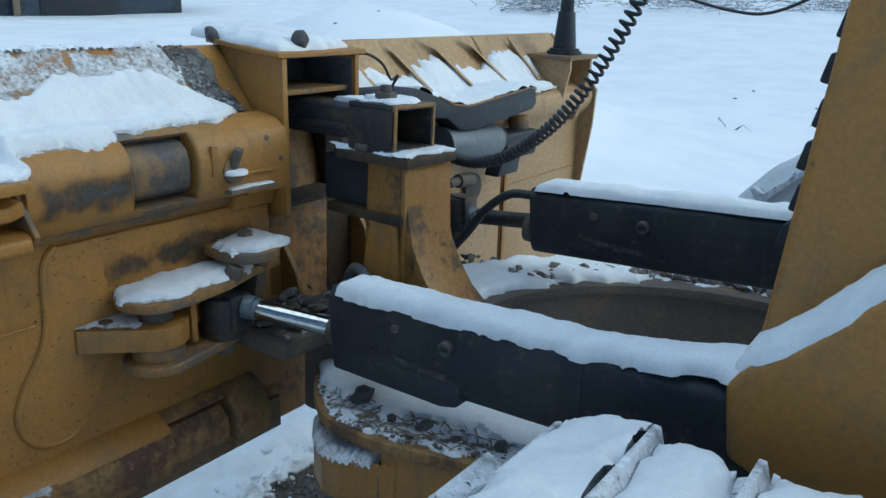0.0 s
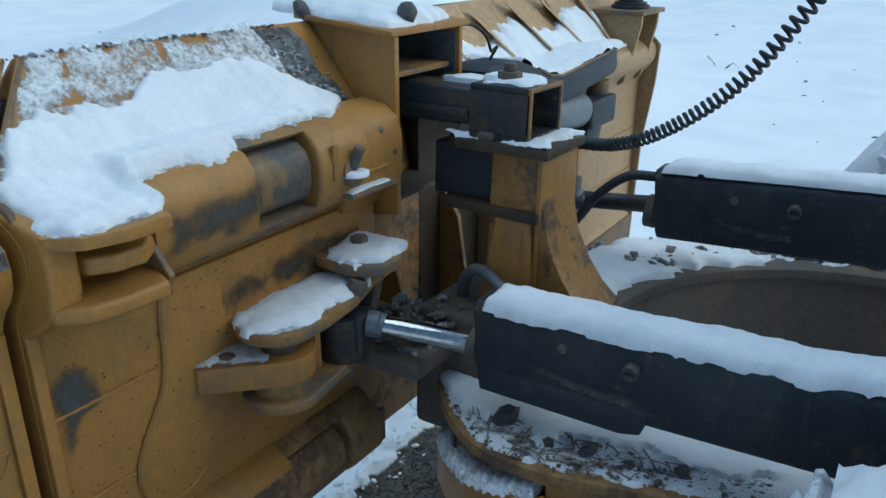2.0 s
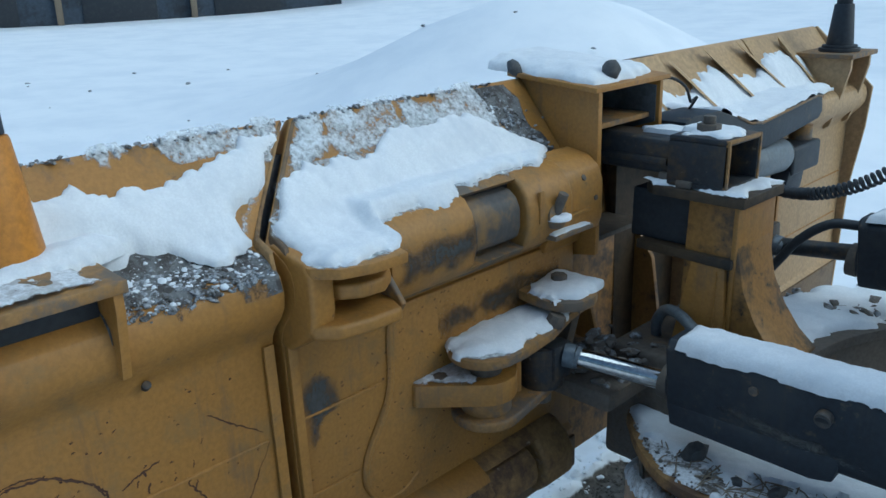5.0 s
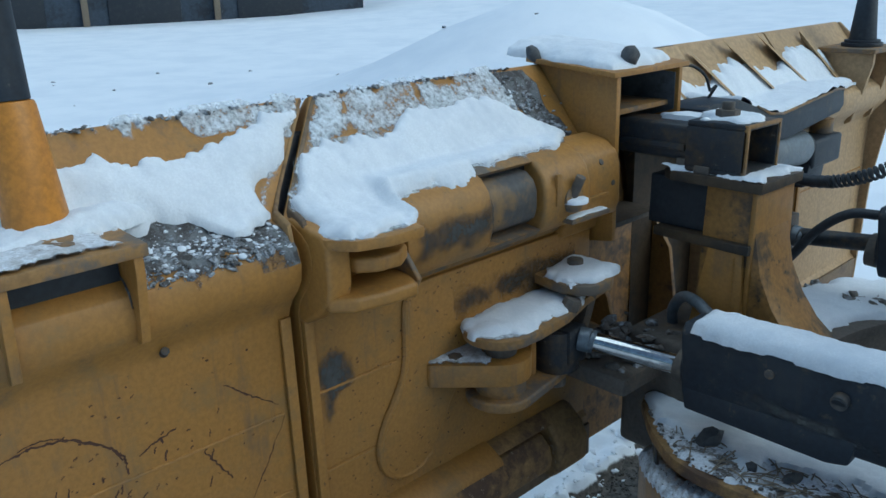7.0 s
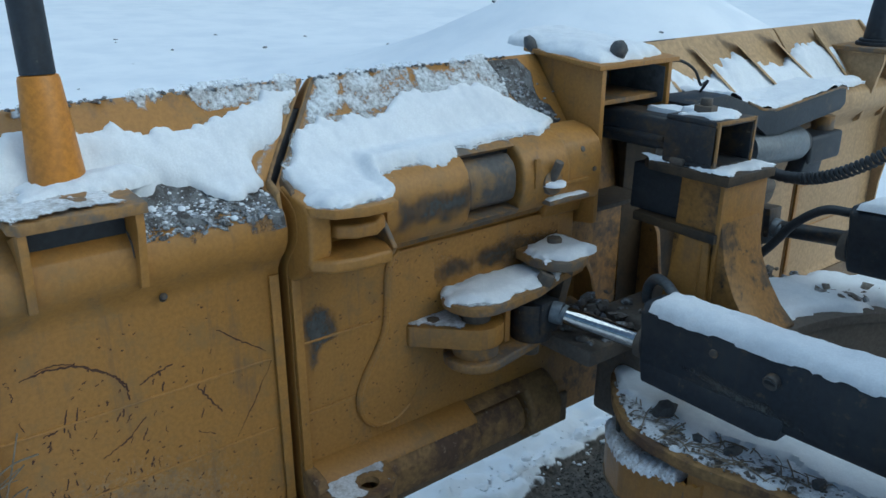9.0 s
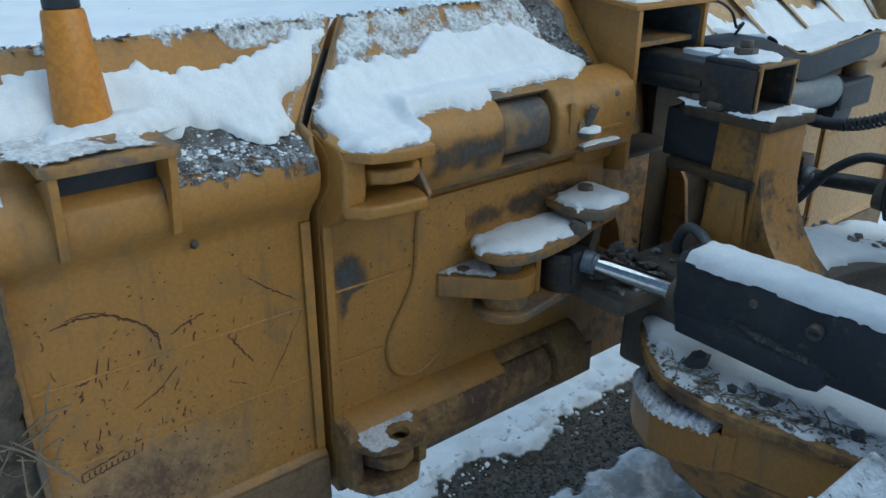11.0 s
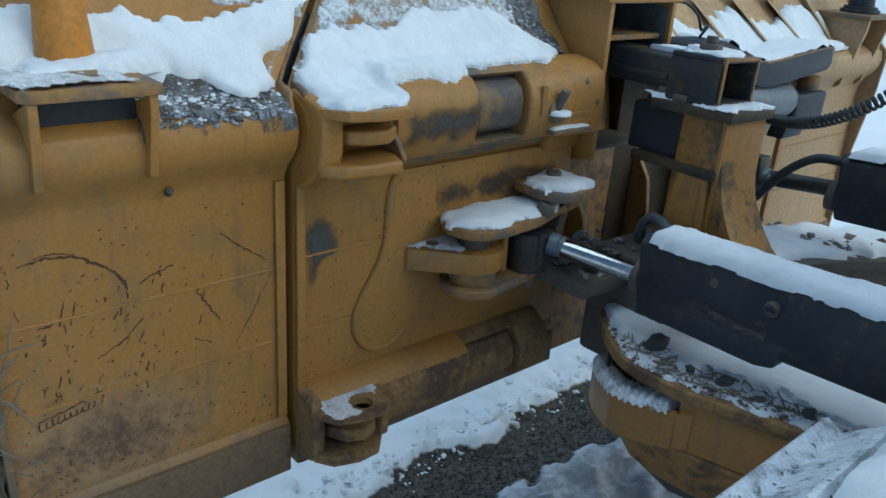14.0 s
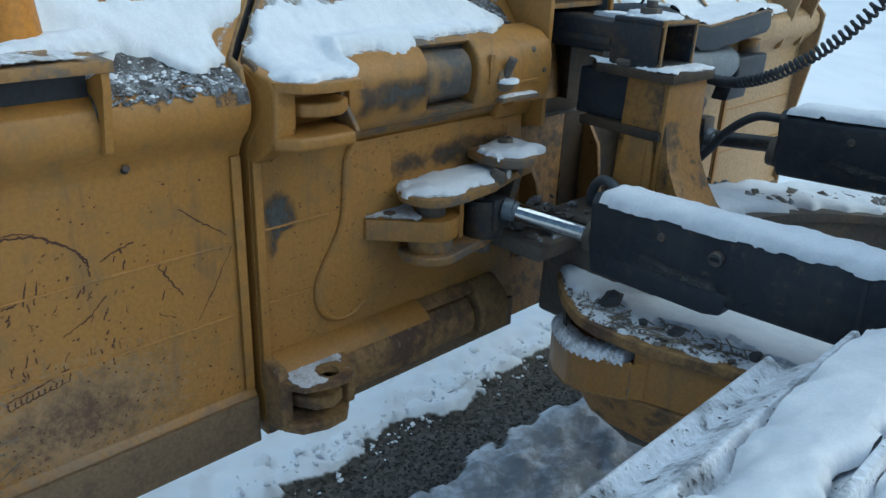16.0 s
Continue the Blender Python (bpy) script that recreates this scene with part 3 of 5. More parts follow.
part("cutting_edge", box(0.022, 0.036, 0.416, 1.70, 0.255, 0.40, 0.006), edge_steel, blade, "scraped brown steel cutting edge")
part("cutting_edge", box(0.022, 0.036, 2.62, MIRROR - 0.414, 0.255, 0.40, 0.006), edge_steel, blade, "scraped brown steel cutting edge")
for z, y0, y1 in ((1.02, 0.45, 0.74), (0.755, 0.45, 0.64)):
    part("weld_seam", sweep([Vector((0.003, y0 + (y1 - y0) * k / 24, z + 0.001 * math.sin(k * 2.3))) for k in range(25)], lambda t: 0.005 + 0.001 * math.sin(t * 90), 8), paint, blade)
part("rubbed_patch", snow_sheet(lambda a, b: (0.0015, a, b), 0.44, 0.60, 0.82, 1.15, 0.008, lambda a, b: 0.085 - math.hypot((a - 0.515) * 1.0, (b - 1.06) * 0.62) if b > 1.0 else 0.062 * (b - 0.84) / 0.16 - abs(a - 0.5 + (1.0 - b) * 0.2), 0.0015, (1, 0, 0), 0.02, 4, 0.05), rub_film, blade, "grey rubbed patch of bare steel")

part("hinge_ear", slant(prism(EAR, "y", 0.416, 0.430, 0.004)), edge_steel, blade)
marks = []
for k in range(220):
    a, b, n_ = rnd.uniform(0.46, 1.6), rnd.uniform(0.57, 1.25), rnd.uniform(0.002, 0.008)
    marks.append(stroke([(a, b), (a + n_, b + rnd.uniform(-n_, n_))], rnd.uniform(0.001, 0.003), 0.0015 if a < 0.62 else 0.0175))
tagged(part("chipped_paint", merge(*marks), scratch_mat, blade, "many small dark paint chips"), kind="stuff")
# keyhole-shaped doubler plate
KEY = [(0.80, 1.26), (0.765, 1.22), (0.752, 1.15), (0.748, 1.05), (0.735, 0.97), (0.70, 0.90), (0.655, 0.83), (0.625, 0.76), (0.625, 0.69), (0.655, 0.635), (0.71, 0.603), (0.77, 0.603), (0.83, 0.64), (0.875, 0.70), (0.92, 0.79), (1.0, 0.90), (1.12, 0.96), (1.3, 1.0), (1.6, 1.04), (1.66, 1.1), (1.66, 1.26)]
KEY = [(a + 0.033, b) for a, b in KEY]
part("doubler_plate", prism(KEY, "x", -0.01, 0.016, 0.008, 3), paint, blade)
part("weld_seam", sweep(curve_points([(0.006, a, b) for a, b in KEY[:13]], 6), lambda t: 0.013 + 0.0012 * math.sin(t * 240), 8), paint, blade)
# upper hinge lugs
part("lug_cheek", prism([(-0.02, 1.255), (0.03, 1.26), (0.09, 1.30), (0.15, 1.345), (0.165, 1.40), (0.165, 1.51), (0.14, 1.54), (-0.02, 1.56)], "y", 0.416, 0.492, 0.016, 3), paint, blade)
part("lug_plate", prism([(-0.03, 0.42), (0.16, 0.42), (0.225, 0.47), (0.255, 0.56), (0.255, 0.67), (0.13, 0.70), (-0.03, 0.70)], "z", 1.502, 1.532, 0.006), paint, blade)
part("lug_plate", prism([(-0.03, 0.42), (0.15, 0.42), (0.2, 0.47), (0.22, 0.56), (0.225, 0.665), (0.13, 0.70), (-0.03, 0.70)], "z", 1.325, 1.368, 0.014, 3), paint, blade)
part("hinge_knuckle", prism([(-0.03, 0.49), (0.1, 0.49), (0.16, 0.51), (0.195, 0.56), (0.2, 0.63), (0.16, 0.684), (-0.03, 0.684)], "z", 1.415, 1.46, 0.012, 3), paint, blade)
# flat black sheet, the recess's shade put into its colour
part("lug_shade", box(0.0, 0.03, 0.49, 0.684, 1.36, 1.505, 0.003), rubber, blade, "black sheet painting the shade between the lugs")
part("lug_web", prism([(-0.02, 1.33), (0.18, 1.33), (0.2, 1.36), (0.165, 1.40), (0.13, 1.44), (0.1, 1.505), (-0.02, 1.51)], "y", 0.684, 0.702, 0.006, 3), paint_worn, blade)
# upper housing with a sliding cover
HOUSE = [(-0.02, 1.315), (0.05, 1.31), (0.1, 1.325), (0.13, 1.36), (0.145, 1.41), (0.145, 1.48), (0.13, 1.53), (0.1, 1.565), (0.05, 1.59), (-0.03, 1.6)]
part("housing", prism(HOUSE, "y", 0.70, 1.04, 0.008), paint, blade)
def house_x(z):
    return float(np.interp(z, [p[1] for p in HOUSE], [p[0] for p in HOUSE]))


part("housing_band", snow_sheet(lambda a, b: (house_x(b) + 0.001, a, b), 0.71, 1.04, 1.33, 1.54, 0.008, lambda a, b: min(0.085 - abs(b - 1.44), a - 0.70, 1.08 - a), 0.0012, (1, 0, 0), 0.03, 44, 0.07), rub_film, blade, "grey rubbed band of bare steel")
part("housing", prism(HOUSE, "y", 1.285, 1.52, 0.014, 3), paint, blade)
part("corner_block", prism([(-0.02, 1.24), (0.03, 1.24), (0.05, 1.30), (0.12, 1.32), (0.135, 1.36), (0.135, 1.50), (0.115, 1.55), (0.07, 1.585), (-0.03, 1.6)], "y", 1.505, 1.705, 0.012, 3), paint, blade)
part("slot_back", box(-0.02, 0.05, 1.03, 1.295, 1.32, 1.585, 0.003), soot, blade)
part("slot_rail", prism([(-0.02, 1.315), (0.05, 1.31), (0.1, 1.325), (0.125, 1.35), (0.03, 1.36), (-0.02, 1.36)], "y", 1.035, 1.29, 0.004), paint_worn, blade)
part("slot_rail", prism([(-0.03, 1.6), (0.05, 1.59), (0.085, 1.575), (0.07, 1.562), (-0.03, 1.562)], "y", 1.035, 1.29, 0.004), paint_worn, blade)
COVER = [(0.02, 1.378), (0.09, 1.375), (0.118, 1.395), (0.128, 1.43), (0.128, 1.49), (0.112, 1.525), (0.08, 1.548), (0.02, 1.552)]
part("sliding_cover", prism(COVER, "y", 1.042, 1.262, 0.006), rub_steel, blade, "grey rubbed sliding cover")
part("bolt_head", rod((0.12, 1.6, 1.52), (0.128, 1.6, 1.525), 0.012, seg=8, bevel=0.002), dark_steel, blade)
part("bolt_head", rod((0.13, 1.66, 1.44), (0.14, 1.66, 1.44), 0.01, seg=8, bevel=0.002), dark_steel, blade)
part("latch_strip", box(0.14, 0.152, 1.335, 1.36, 1.42, 1.53, 0.005), paint, blade)
washer = part("washer", rod((0.13, 1.425, 1.425), (0.155, 1.425, 1.43), 0.045, seg=24), paint_worn, blade)
part("pin", rod((0.14, 1.425, 1.43), (0.172, 1.433, 1.51), 0.017, seg=18), dark_steel, washer)
part("ledge_rib", box(0.1, 0.165, 1.40, 1.61, 1.345, 1.362, 0.005), paint_worn, blade)
part("ledge_rib", box(0.12, 0.15, 1.42, 1.62, 1.405, 1.416, 0.004), paint, blade)
part("housing_lip", prism([(-0.01, 1.27), (0.02, 1.275), (0.035, 1.30), (0.03, 1.318), (-0.01, 1.32)], "y", 0.68, 1.50, 0.006), paint_worn, blade, "grit-covered lower lip")
# lower housing, cover and lugs
LOW = [(-0.02, 0.545), (0.03, 0.54), (0.09, 0.50), (0.12, 0.46), (0.125, 0.41), (0.11, 0.35), (0.07, 0.315), (-0.02, 0.30)]
part("lower_housing", prism(LOW, "y", 0.66, 1.13, 0.01, 3), paint_muddy, blade)
part("lower_housing", prism([(-0.02, 0.56), (0.03, 0.55), (0.085, 0.52), (0.1, 0.5), (0.05, 0.5), (-0.02, 0.5)], "y", 0.42, 1.13, 0.008), paint, blade)
part("lower_cover", prism([(0.01, 0.50), (0.06, 0.5), (0.1, 0.465), (0.112, 0.42), (0.105, 0.37), (0.07, 0.335), (0.01, 0.325)], "y", 1.135, 1.375, 0.008), paint_muddy, blade, "dark mud-brown lower cover")
part("lower_block", prism([(-0.02, 0.55), (0.03, 0.545), (0.09, 0.50), (0.125, 0.44), (0.12, 0.34), (0.07, 0.29), (-0.02, 0.285)], "y", 1.41, 1.58, 0.02, 3), paint_muddy, blade)
part("lower_slot_rail", prism([(-0.02, 0.55), (0.03, 0.545), (0.07, 0.525), (0.04, 0.51), (-0.02, 0.51)], "y", 1.13, 1.42, 0.004), paint_muddy, blade)


def holed_plate(outline, hole, radius, z0, z1):
    """A plate with a round hole through it."""
    bm = bmesh.new()
    k = 28
    ring = [(hole[0] + radius * math.cos(2 * math.pi * i / k), hole[1] + radius * math.sin(2 * math.pi * i / k)) for i in range(k)]
    loops = []
    for z in (z0, z1):
        o, r = [bm.verts.new((*p, z)) for p in outline], [bm.verts.new((*p, z)) for p in ring]
        es = [bm.edges.new((s[i], s[(i + 1) % len(s)])) for s in (o, r) for i in range(len(s))]
        bmesh.ops.triangle_fill(bm, edges=es, use_beauty=True)
        loops.append((o, r))
    for s, t in zip(*loops):
        for i in range(len(s)):
            bm.faces.new((s[i], s[(i + 1) % len(s)], t[(i + 1) % len(s)], t[i]))
    return finish(bm)


part("lower_lug_plate", holed_plate([(-0.02, 0.42), (0.13, 0.42), (0.2, 0.46), (0.235, 0.56), (0.235, 0.63), (0.19, 0.68), (0.1, 0.7), (-0.02, 0.7)], (0.165, 0.585), 0.034, 0.488, 0.512), paint_muddy, blade)
part("lower_lug_plate", prism([(-0.02, 0.42), (0.12, 0.42), (0.18, 0.46), (0.21, 0.55), (0.205, 0.63), (0.14, 0.69), (-0.02, 0.69)], "z", 0.305, 0.345, 0.012, 3), paint_muddy, blade)
part("lower_knuckle", prism([(-0.02, 0.47), (0.1, 0.48), (0.17, 0.52), (0.195, 0.58), (0.17, 0.64), (-0.02, 0.65)], "z", 0.375, 0.425, 0.012, 3), paint_muddy, blade)
part("lower_lug_cheek", prism([(-0.02, 0.29), (0.1, 0.30), (0.13, 0.34), (0.13, 0.5), (0.09, 0.54), (-0.02, 0.56)], "y", 0.416, 0.46, 0.012, 3), paint_muddy, blade)
part("lower_lug_wall", prism([(-0.02, 0.32), (0.12, 0.32), (0.17, 0.35), (0.18, 0.5), (-0.02, 0.51)], "y", 0.66, 0.695, 0.01), paint_muddy, blade)

# ---- clevis brackets for the cylinder rod ----
def round_nose(r, a0, a1, steps=12):
    """Points of an arc about the clevis pin, angles in degrees."""
    turns = [math.radians(a0 + (a1 - a0) * k / steps) for k in range(steps + 1)]
    return [(0.12 + r * math.cos(t), 1.09 + r * math.sin(t)) for t in turns]


part("shelf_bracket", prism([(-0.02, 0.855), (0.03, 0.855)] + round_nose(0.104, -46, 110) + [(-0.02, 1.25)], "z", 0.89, 0.97, 0.006), paint, blade)
part("boss", rod((0.12, 1.09, 0.83), (0.12, 1.09, 0.895), 0.086, seg=36, bevel=0.008), paint_worn, blade)
part("boss_pin", rod((0.12, 1.09, 0.96), (0.12, 1.09, 1.04), 0.055, seg=24), dark_steel, blade)
part("clevis_plate", prism([(-0.02, 1.06)] + round_nose(0.125, 215, 365) + [(0.245, 1.16), (0.225, 1.32), (0.175, 1.48), (0.15, 1.62), (0.09, 1.66), (-0.02, 1.66)], "z", 1.03, 1.062, 0.006), paint_worn, blade)
part("clevis_plate", prism([(-0.02, 1.06)] + round_nose(0.12, 215, 365) + [(0.22, 1.2), (0.2, 1.32), (0.14, 1.5), (0.1, 1.72), (-0.02, 1.74)], "z", 0.80, 0.836, 0.01, 3), paint_worn, blade)
part("upper_lug", prism([(-0.02, 1.38), (0.09, 1.36), (0.16, 1.358), (0.21, 1.375), (0.243, 1.408), (0.26, 1.45), (0.26, 1.495), (0.24, 1.54), (0.2, 1.58), (0.1, 1.64), (-0.02, 1.66)], "z", 1.105, 1.142, 0.008), paint_worn, blade)
part("stiffener", prism([(0.0, 0.85), (0.16, 0.85), (0.16, 1.04), (0.0, 1.04)], "y", 1.2, 1.225, 0.004), paint, blade)
part("stiffener", prism([(0.0, 0.85), (0.12, 0.85), (0.18, 1.1), (0.0, 1.1)], "y", 1.50, 1.545, 0.006), dark_steel, blade)
part("bolt_head", rod((0.055, 0.945, 0.968), (0.055, 0.945, 0.985), 0.026, seg=6, bevel=0.003), dark_steel, blade)
part("bolt_head", rod((0.1, 1.5, 1.14), (0.1, 1.5, 1.185), 0.03, seg=6, bevel=0.003), dark_steel, blade)
part("bolt_head", rod((0.19, 1.36, 1.06), (0.2, 1.37, 1.1), 0.035, 0.03, seg=8, bevel=0.004), dark_steel, blade)

part("grime_patch", snow_sheet(lambda a, b: (0.0175, a, b), 0.98, 1.6, 1.08, 1.26, 0.01, lambda a, b: 0.08 - abs(b - 1.14 - 0.05 * (a - 1.2)) * 0.9 - 0.3 * max(0.0, 1.04 - a), 0.001, (1, 0, 0), 0.04, 46, 0.07), grime_film, blade, "dark oily grime above the clevis")

# ---- open box on the middle of the blade, with plates and a shelf ----
SIDE = [(-0.27, 1.83), (0.105, 1.80), (0.105, 1.20), (0.0, 1.18), (-0.02, 1.3), (-0.25, 1.5)]
part("box_side", prism(SIDE, "y", 1.706, 1.73, 0.003), paint, blade)
part("box_side", prism([(-0.27, 1.83), (0.1, 1.80), (0.1, 1.62), (-0.05, 1.58), (-0.2, 1.62)], "y", 2.108, 2.13, 0.003), paint, blade)
part("box_top", prism([(-0.3, 1.838), (0.115, 1.802), (0.115, 1.82), (-0.3, 1.856)], "y", 1.68, 2.155, 0.003), paint, blade)
part("box_shelf", box(-0.2, 0.06, 1.73, 2.108, 1.655, 1.675, 0.003), paint_worn, blade)
part("box_back", box(-0.225, -0.205, 1.731, 2.107, 1.2, 1.815, 0.002), cavity, blade, "back of the box in a grey that paints its shade")
part("box_floor", box(-0.22, 0.03, 1.731, 2.13, 1.205, 1.225, 0.003), dark_steel, blade)
# thin plates added over the yellow inside, to carry the painted shade
part("shade_lining", prism([(-0.2, 1.80), (0.09, 1.78), (0.09, 1.24), (0.0, 1.24), (-0.2, 1.3)], "y", 1.731, 1.736, 0.001), cavity, blade)
part("shade_lining", prism([(-0.2, 1.80), (0.085, 1.78), (0.085, 1.64), (-0.04, 1.6), (-0.19, 1.64)], "y", 2.102, 2.107, 0.001), cavity, blade)
part("shade_lining", prism([(-0.2, 1.822), (0.09, 1.797), (0.09, 1.80), (-0.2, 1.826)], "y", 1.737, 2.101, 0.001), cavity, blade)
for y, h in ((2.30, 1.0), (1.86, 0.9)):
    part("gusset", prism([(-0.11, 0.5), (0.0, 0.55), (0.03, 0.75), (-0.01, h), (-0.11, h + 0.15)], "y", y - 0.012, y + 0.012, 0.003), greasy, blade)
# ribs on the sloping top beyond the box
for y0, y1, z1 in ((2.36, 2.44, 1.78), (2.66, 2.80, 1.79), (2.95, 3.16, 1.825), (3.28, 3.5, 1.825), (3.75, 3.83, 1.81)):
    w = 0.011
    rib = bmesh.new()
    foot_, tip = Vector((0.0, y1, 1.56)), Vector((-0.2, y0, z1))
    heel = Vector((-0.2, y0 * 0.3 + y1 * 0.7, 1.74))
    vs = [rib.verts.new(q + Vector((0, s, 0))) for s in (-w, w) for q in (foot_, tip, heel, foot_ + Vector((-0.05, 0, -0.03)))]
    for ids in ((0, 1, 2, 3), (4, 5, 6, 7), (0, 1, 5, 4), (1, 2, 6, 5), (2, 3, 7, 6), (3, 0, 4, 7)):
        rib.faces.new([vs[i] for i in ids])
    part("rib", moved(finish(rib), Matrix.Translation((0.0, 0, 0.01))), paint_pale, blade)

# ---- tilt linkage: square arm, guard and cylinder at the top of the push frame ----
link = empty("tilt_link", Matrix.Translation((-1.7, 2.55, 1.53)), "oily black square steel arm with a hollow end", "linkage")
LB = link.matrix_world.inverted()
ax0, ax1, ay0, ay1, az0, az1 = -1.82, -1.60, 2.41, 2.66, 1.535, 1.715
part("arm", box(-2.3, -1.815, 2.43, 2.60, 1.565, 1.695, 0.025, 3), soot, link, base=LB)
part("arm_rib", box(-2.2, -1.83, 2.418, 2.434, 1.60, 1.625, 0.006), soot, link, base=LB)
wl = 0.02
part("top_wall", box(ax0, ax1, ay0, ay1, az1 - wl, az1, 0.006), soot, link, base=LB)
part("bottom_wall", box(ax0, ax1, ay0, ay1, az0, az0 + wl, 0.006), soot, link, base=LB)
part("side_wall", box(ax0, ax1 - 0.001, ay0, ay0 + wl, az0 + wl, az1 - wl, 0.002), soot, link, base=LB)
part("side_wall", box(ax0, ax1 - 0.001, ay1 - wl, ay1, az0 + wl, az1 - wl, 0.002), soot, link, base=LB)
for y in (ay0, ay1 - 0.014):
    part("end_rim", box(ax1 - 0.012, ax1 + 0.004, y, y + 0.014, az0, az1, 0.003), paint_worn, link, base=LB)
for z in (az0, az1 - 0.013):
    part("end_rim", box(ax1 - 0.012, ax1 + 0.004, ay0 + 0.014, ay1 - 0.014, z, z + 0.013, 0.003), paint_worn, link, base=LB)
part("inner_plate", box(ax1 - 0.2, ax1 - 0.17, ay0 + wl, ay1 - wl, az0 + wl, az1 - wl, 0.002), black, link, base=LB)
part("nut", rod((-1.73, 2.52, 1.715), (-1.73, 2.52, 1.748), 0.042, seg=6), dark_steel, link, base=LB)
part("bolt", rod((-1.73, 2.52, 1.748), (-1.73, 2.52, 1.775), 0.022, seg=14), dark_steel, link, base=LB)

guard = empty("cylinder_guard", B, "black bent steel guard with snow on its top", "guard")
GP = [(2.14, 1.64), (2.2, 1.655), (2.4, 1.65), (2.56, 1.60), (2.68, 1.555), (2.8, 1.54), (3.35, 1.585), (3.42, 1.575), (3.44, 1.50), (3.40, 1.47), (2.86, 1.42), (2.74, 1.43), (2.62, 1.5), (2.4, 1.52), (2.14, 1.52)]
part("cover", prism(GP, "x", 0.03, 0.2, 0.008), guard_black, guard)
part("cover_lip", sweep([Vector((0.2, a, b)) for a, b in GP[3:8]], 0.006, 8), paint_worn, guard)
part("cylinder", rod((0.13, 2.66, 1.36), (0.13, 3.12, 1.33), 0.088, seg=32, bevel=0.008), grey_tube, guard, "grey hydraulic cylinder tube")
part("cap", rod((0.13, 3.12, 1.33), (0.13, 3.17, 1.327), 0.07, seg=24), soot, guard)
part("valve_block", box(0.06, 0.2, 3.16, 3.47, 1.22, 1.36, 0.02, 3), black, guard)
part("valve_lug", prism([(3.1, 1.14), (3.3, 1.14), (3.33, 1.25), (3.16, 1.25)], "x", 0.1, 0.19, 0.012), black, guard)
part("round_boss", rod((0.12, 3.40, 1.36), (0.12, 3.40, 1.43), 0.055, seg=24), paint_worn, guard)
part("fitting", merge(rod((0.16, 2.78, 1.17), (0.16, 2.9, 1.16), 0.035, seg=16), rod((0.16, 2.7, 1.17), (0.16, 2.79, 1.17), 0.024, seg=12)), dark_steel, guard)
part("round_plate", rod((0.005, 3.12, 1.06), (0.03, 3.12, 1.06), 0.075, seg=24), dark_steel, guard)

# ---- push frame with its upright post ----
frame_ = empty("push_frame", Matrix.Translation((-1.3, 2.55, 0.75)), "yellow welded push frame with an upright post", "push frame")
FB = frame_.matrix_world.inverted()
PLATE_Z = 0.69
EDGE_X = [-1.86, -1.82, -1.69, -1.55, -1.44, -1.27, -1.08, -0.88, -0.5]
EDGE_Y = [2.34, 2.24, 2.09, 1.98, 1.95, 1.95, 2.0, 2.06, 2.17]


def near_edge(a):
    return float(np.interp(a, EDGE_X, EDGE_Y))


RIM = [(x, near_edge(x)) for x in np.linspace(-1.86, -0.5, 30)]
part("lower_plate", prism(RIM + [(-0.5, 2.5), (-1.3, 2.66), (-1.86, 2.66)], "z", PLATE_Z - 0.042, PLATE_Z, 0.006), paint_muddy, frame_, "worn and rusty corner plate", base=FB)
WALL = [(x + 0.02, near_edge(x) + 0.022) for x in np.linspace(-1.84, -0.5, 24)] + [(-0.48, 2.45), (-1.3, 2.6), (-1.8, 2.6)]
wall_ = prism(WALL, "z", 0.24, 0.47, 0.0)
for v in wall_.verts:
    if v.co.z < 0.3:
        v.co.x, v.co.y = -1.1 + (v.co.x + 1.1) * 0.9, 2.5 + (v.co.y - 2.5) * 0.82
part("side_wall", rounded(wall_, 0.03, 4), greasy, frame_, base=FB)
BACKED = [(x + 0.03, near_edge(x) + 0.022 + 0.11 * min(1.0, max(0.0, (-1.3 - x) / 0.05))) for x in np.linspace(-1.8, -0.5, 40)] + [(-0.47, 2.45), (-1.3, 2.6), (-1.75, 2.6)]
part("pocket_wall", prism(BACKED, "z", 0.468, PLATE_Z - 0.041, 0.004), paint, frame_, base=FB)


def tray_top(x):
    return 0.50 + 0.24 * (x + 1.7) + 0.006 * math.sin(x * 190)


# the pocket's outer sheet has a torn, jagged upper edge
tray = bmesh.new()
cols = []
for x in np.linspace(-1.79, -1.215, 72):
    y = near_edge(x)
    z0 = 0.33 + 0.3 * (x + 1.7)
    cols.append([tray.verts.new(p) for p in ((x, y + 0.008, z0), (x, y + 0.002, tray_top(x)), (x + 0.004, y + 0.014, tray_top(x)), (x + 0.004, y + 0.02, z0))])
for p, q in zip(cols, cols[1:]):
    for k in range(4):
        tray.faces.new((p[k], p[(k + 1) % 4], q[(k + 1) % 4], q[k]))
tray.faces.new(cols[0]), tray.faces.new(cols[-1])
part("step_tray", finish(tray), paint, frame_, "yellow pocket with a torn edge", base=FB)
part("weld_seam", sweep([Vector((x, near_edge(x) + 0.006, 0.33 + 0.3 * (x + 1.7))) for x in np.linspace(-1.77, -1.27, 40)] + [Vector((-1.268, near_edge(-1.268) + 0.008, z)) for z in np.linspace(0.47, 0.6, 8)], 0.005, 8), paint_worn, frame_, base=FB)
part("brace_bar", rod((-1.66, 2.12, 0.47), (-1.70, 2.14, 0.655), 0.009, seg=10), rub_steel, frame_, base=FB)
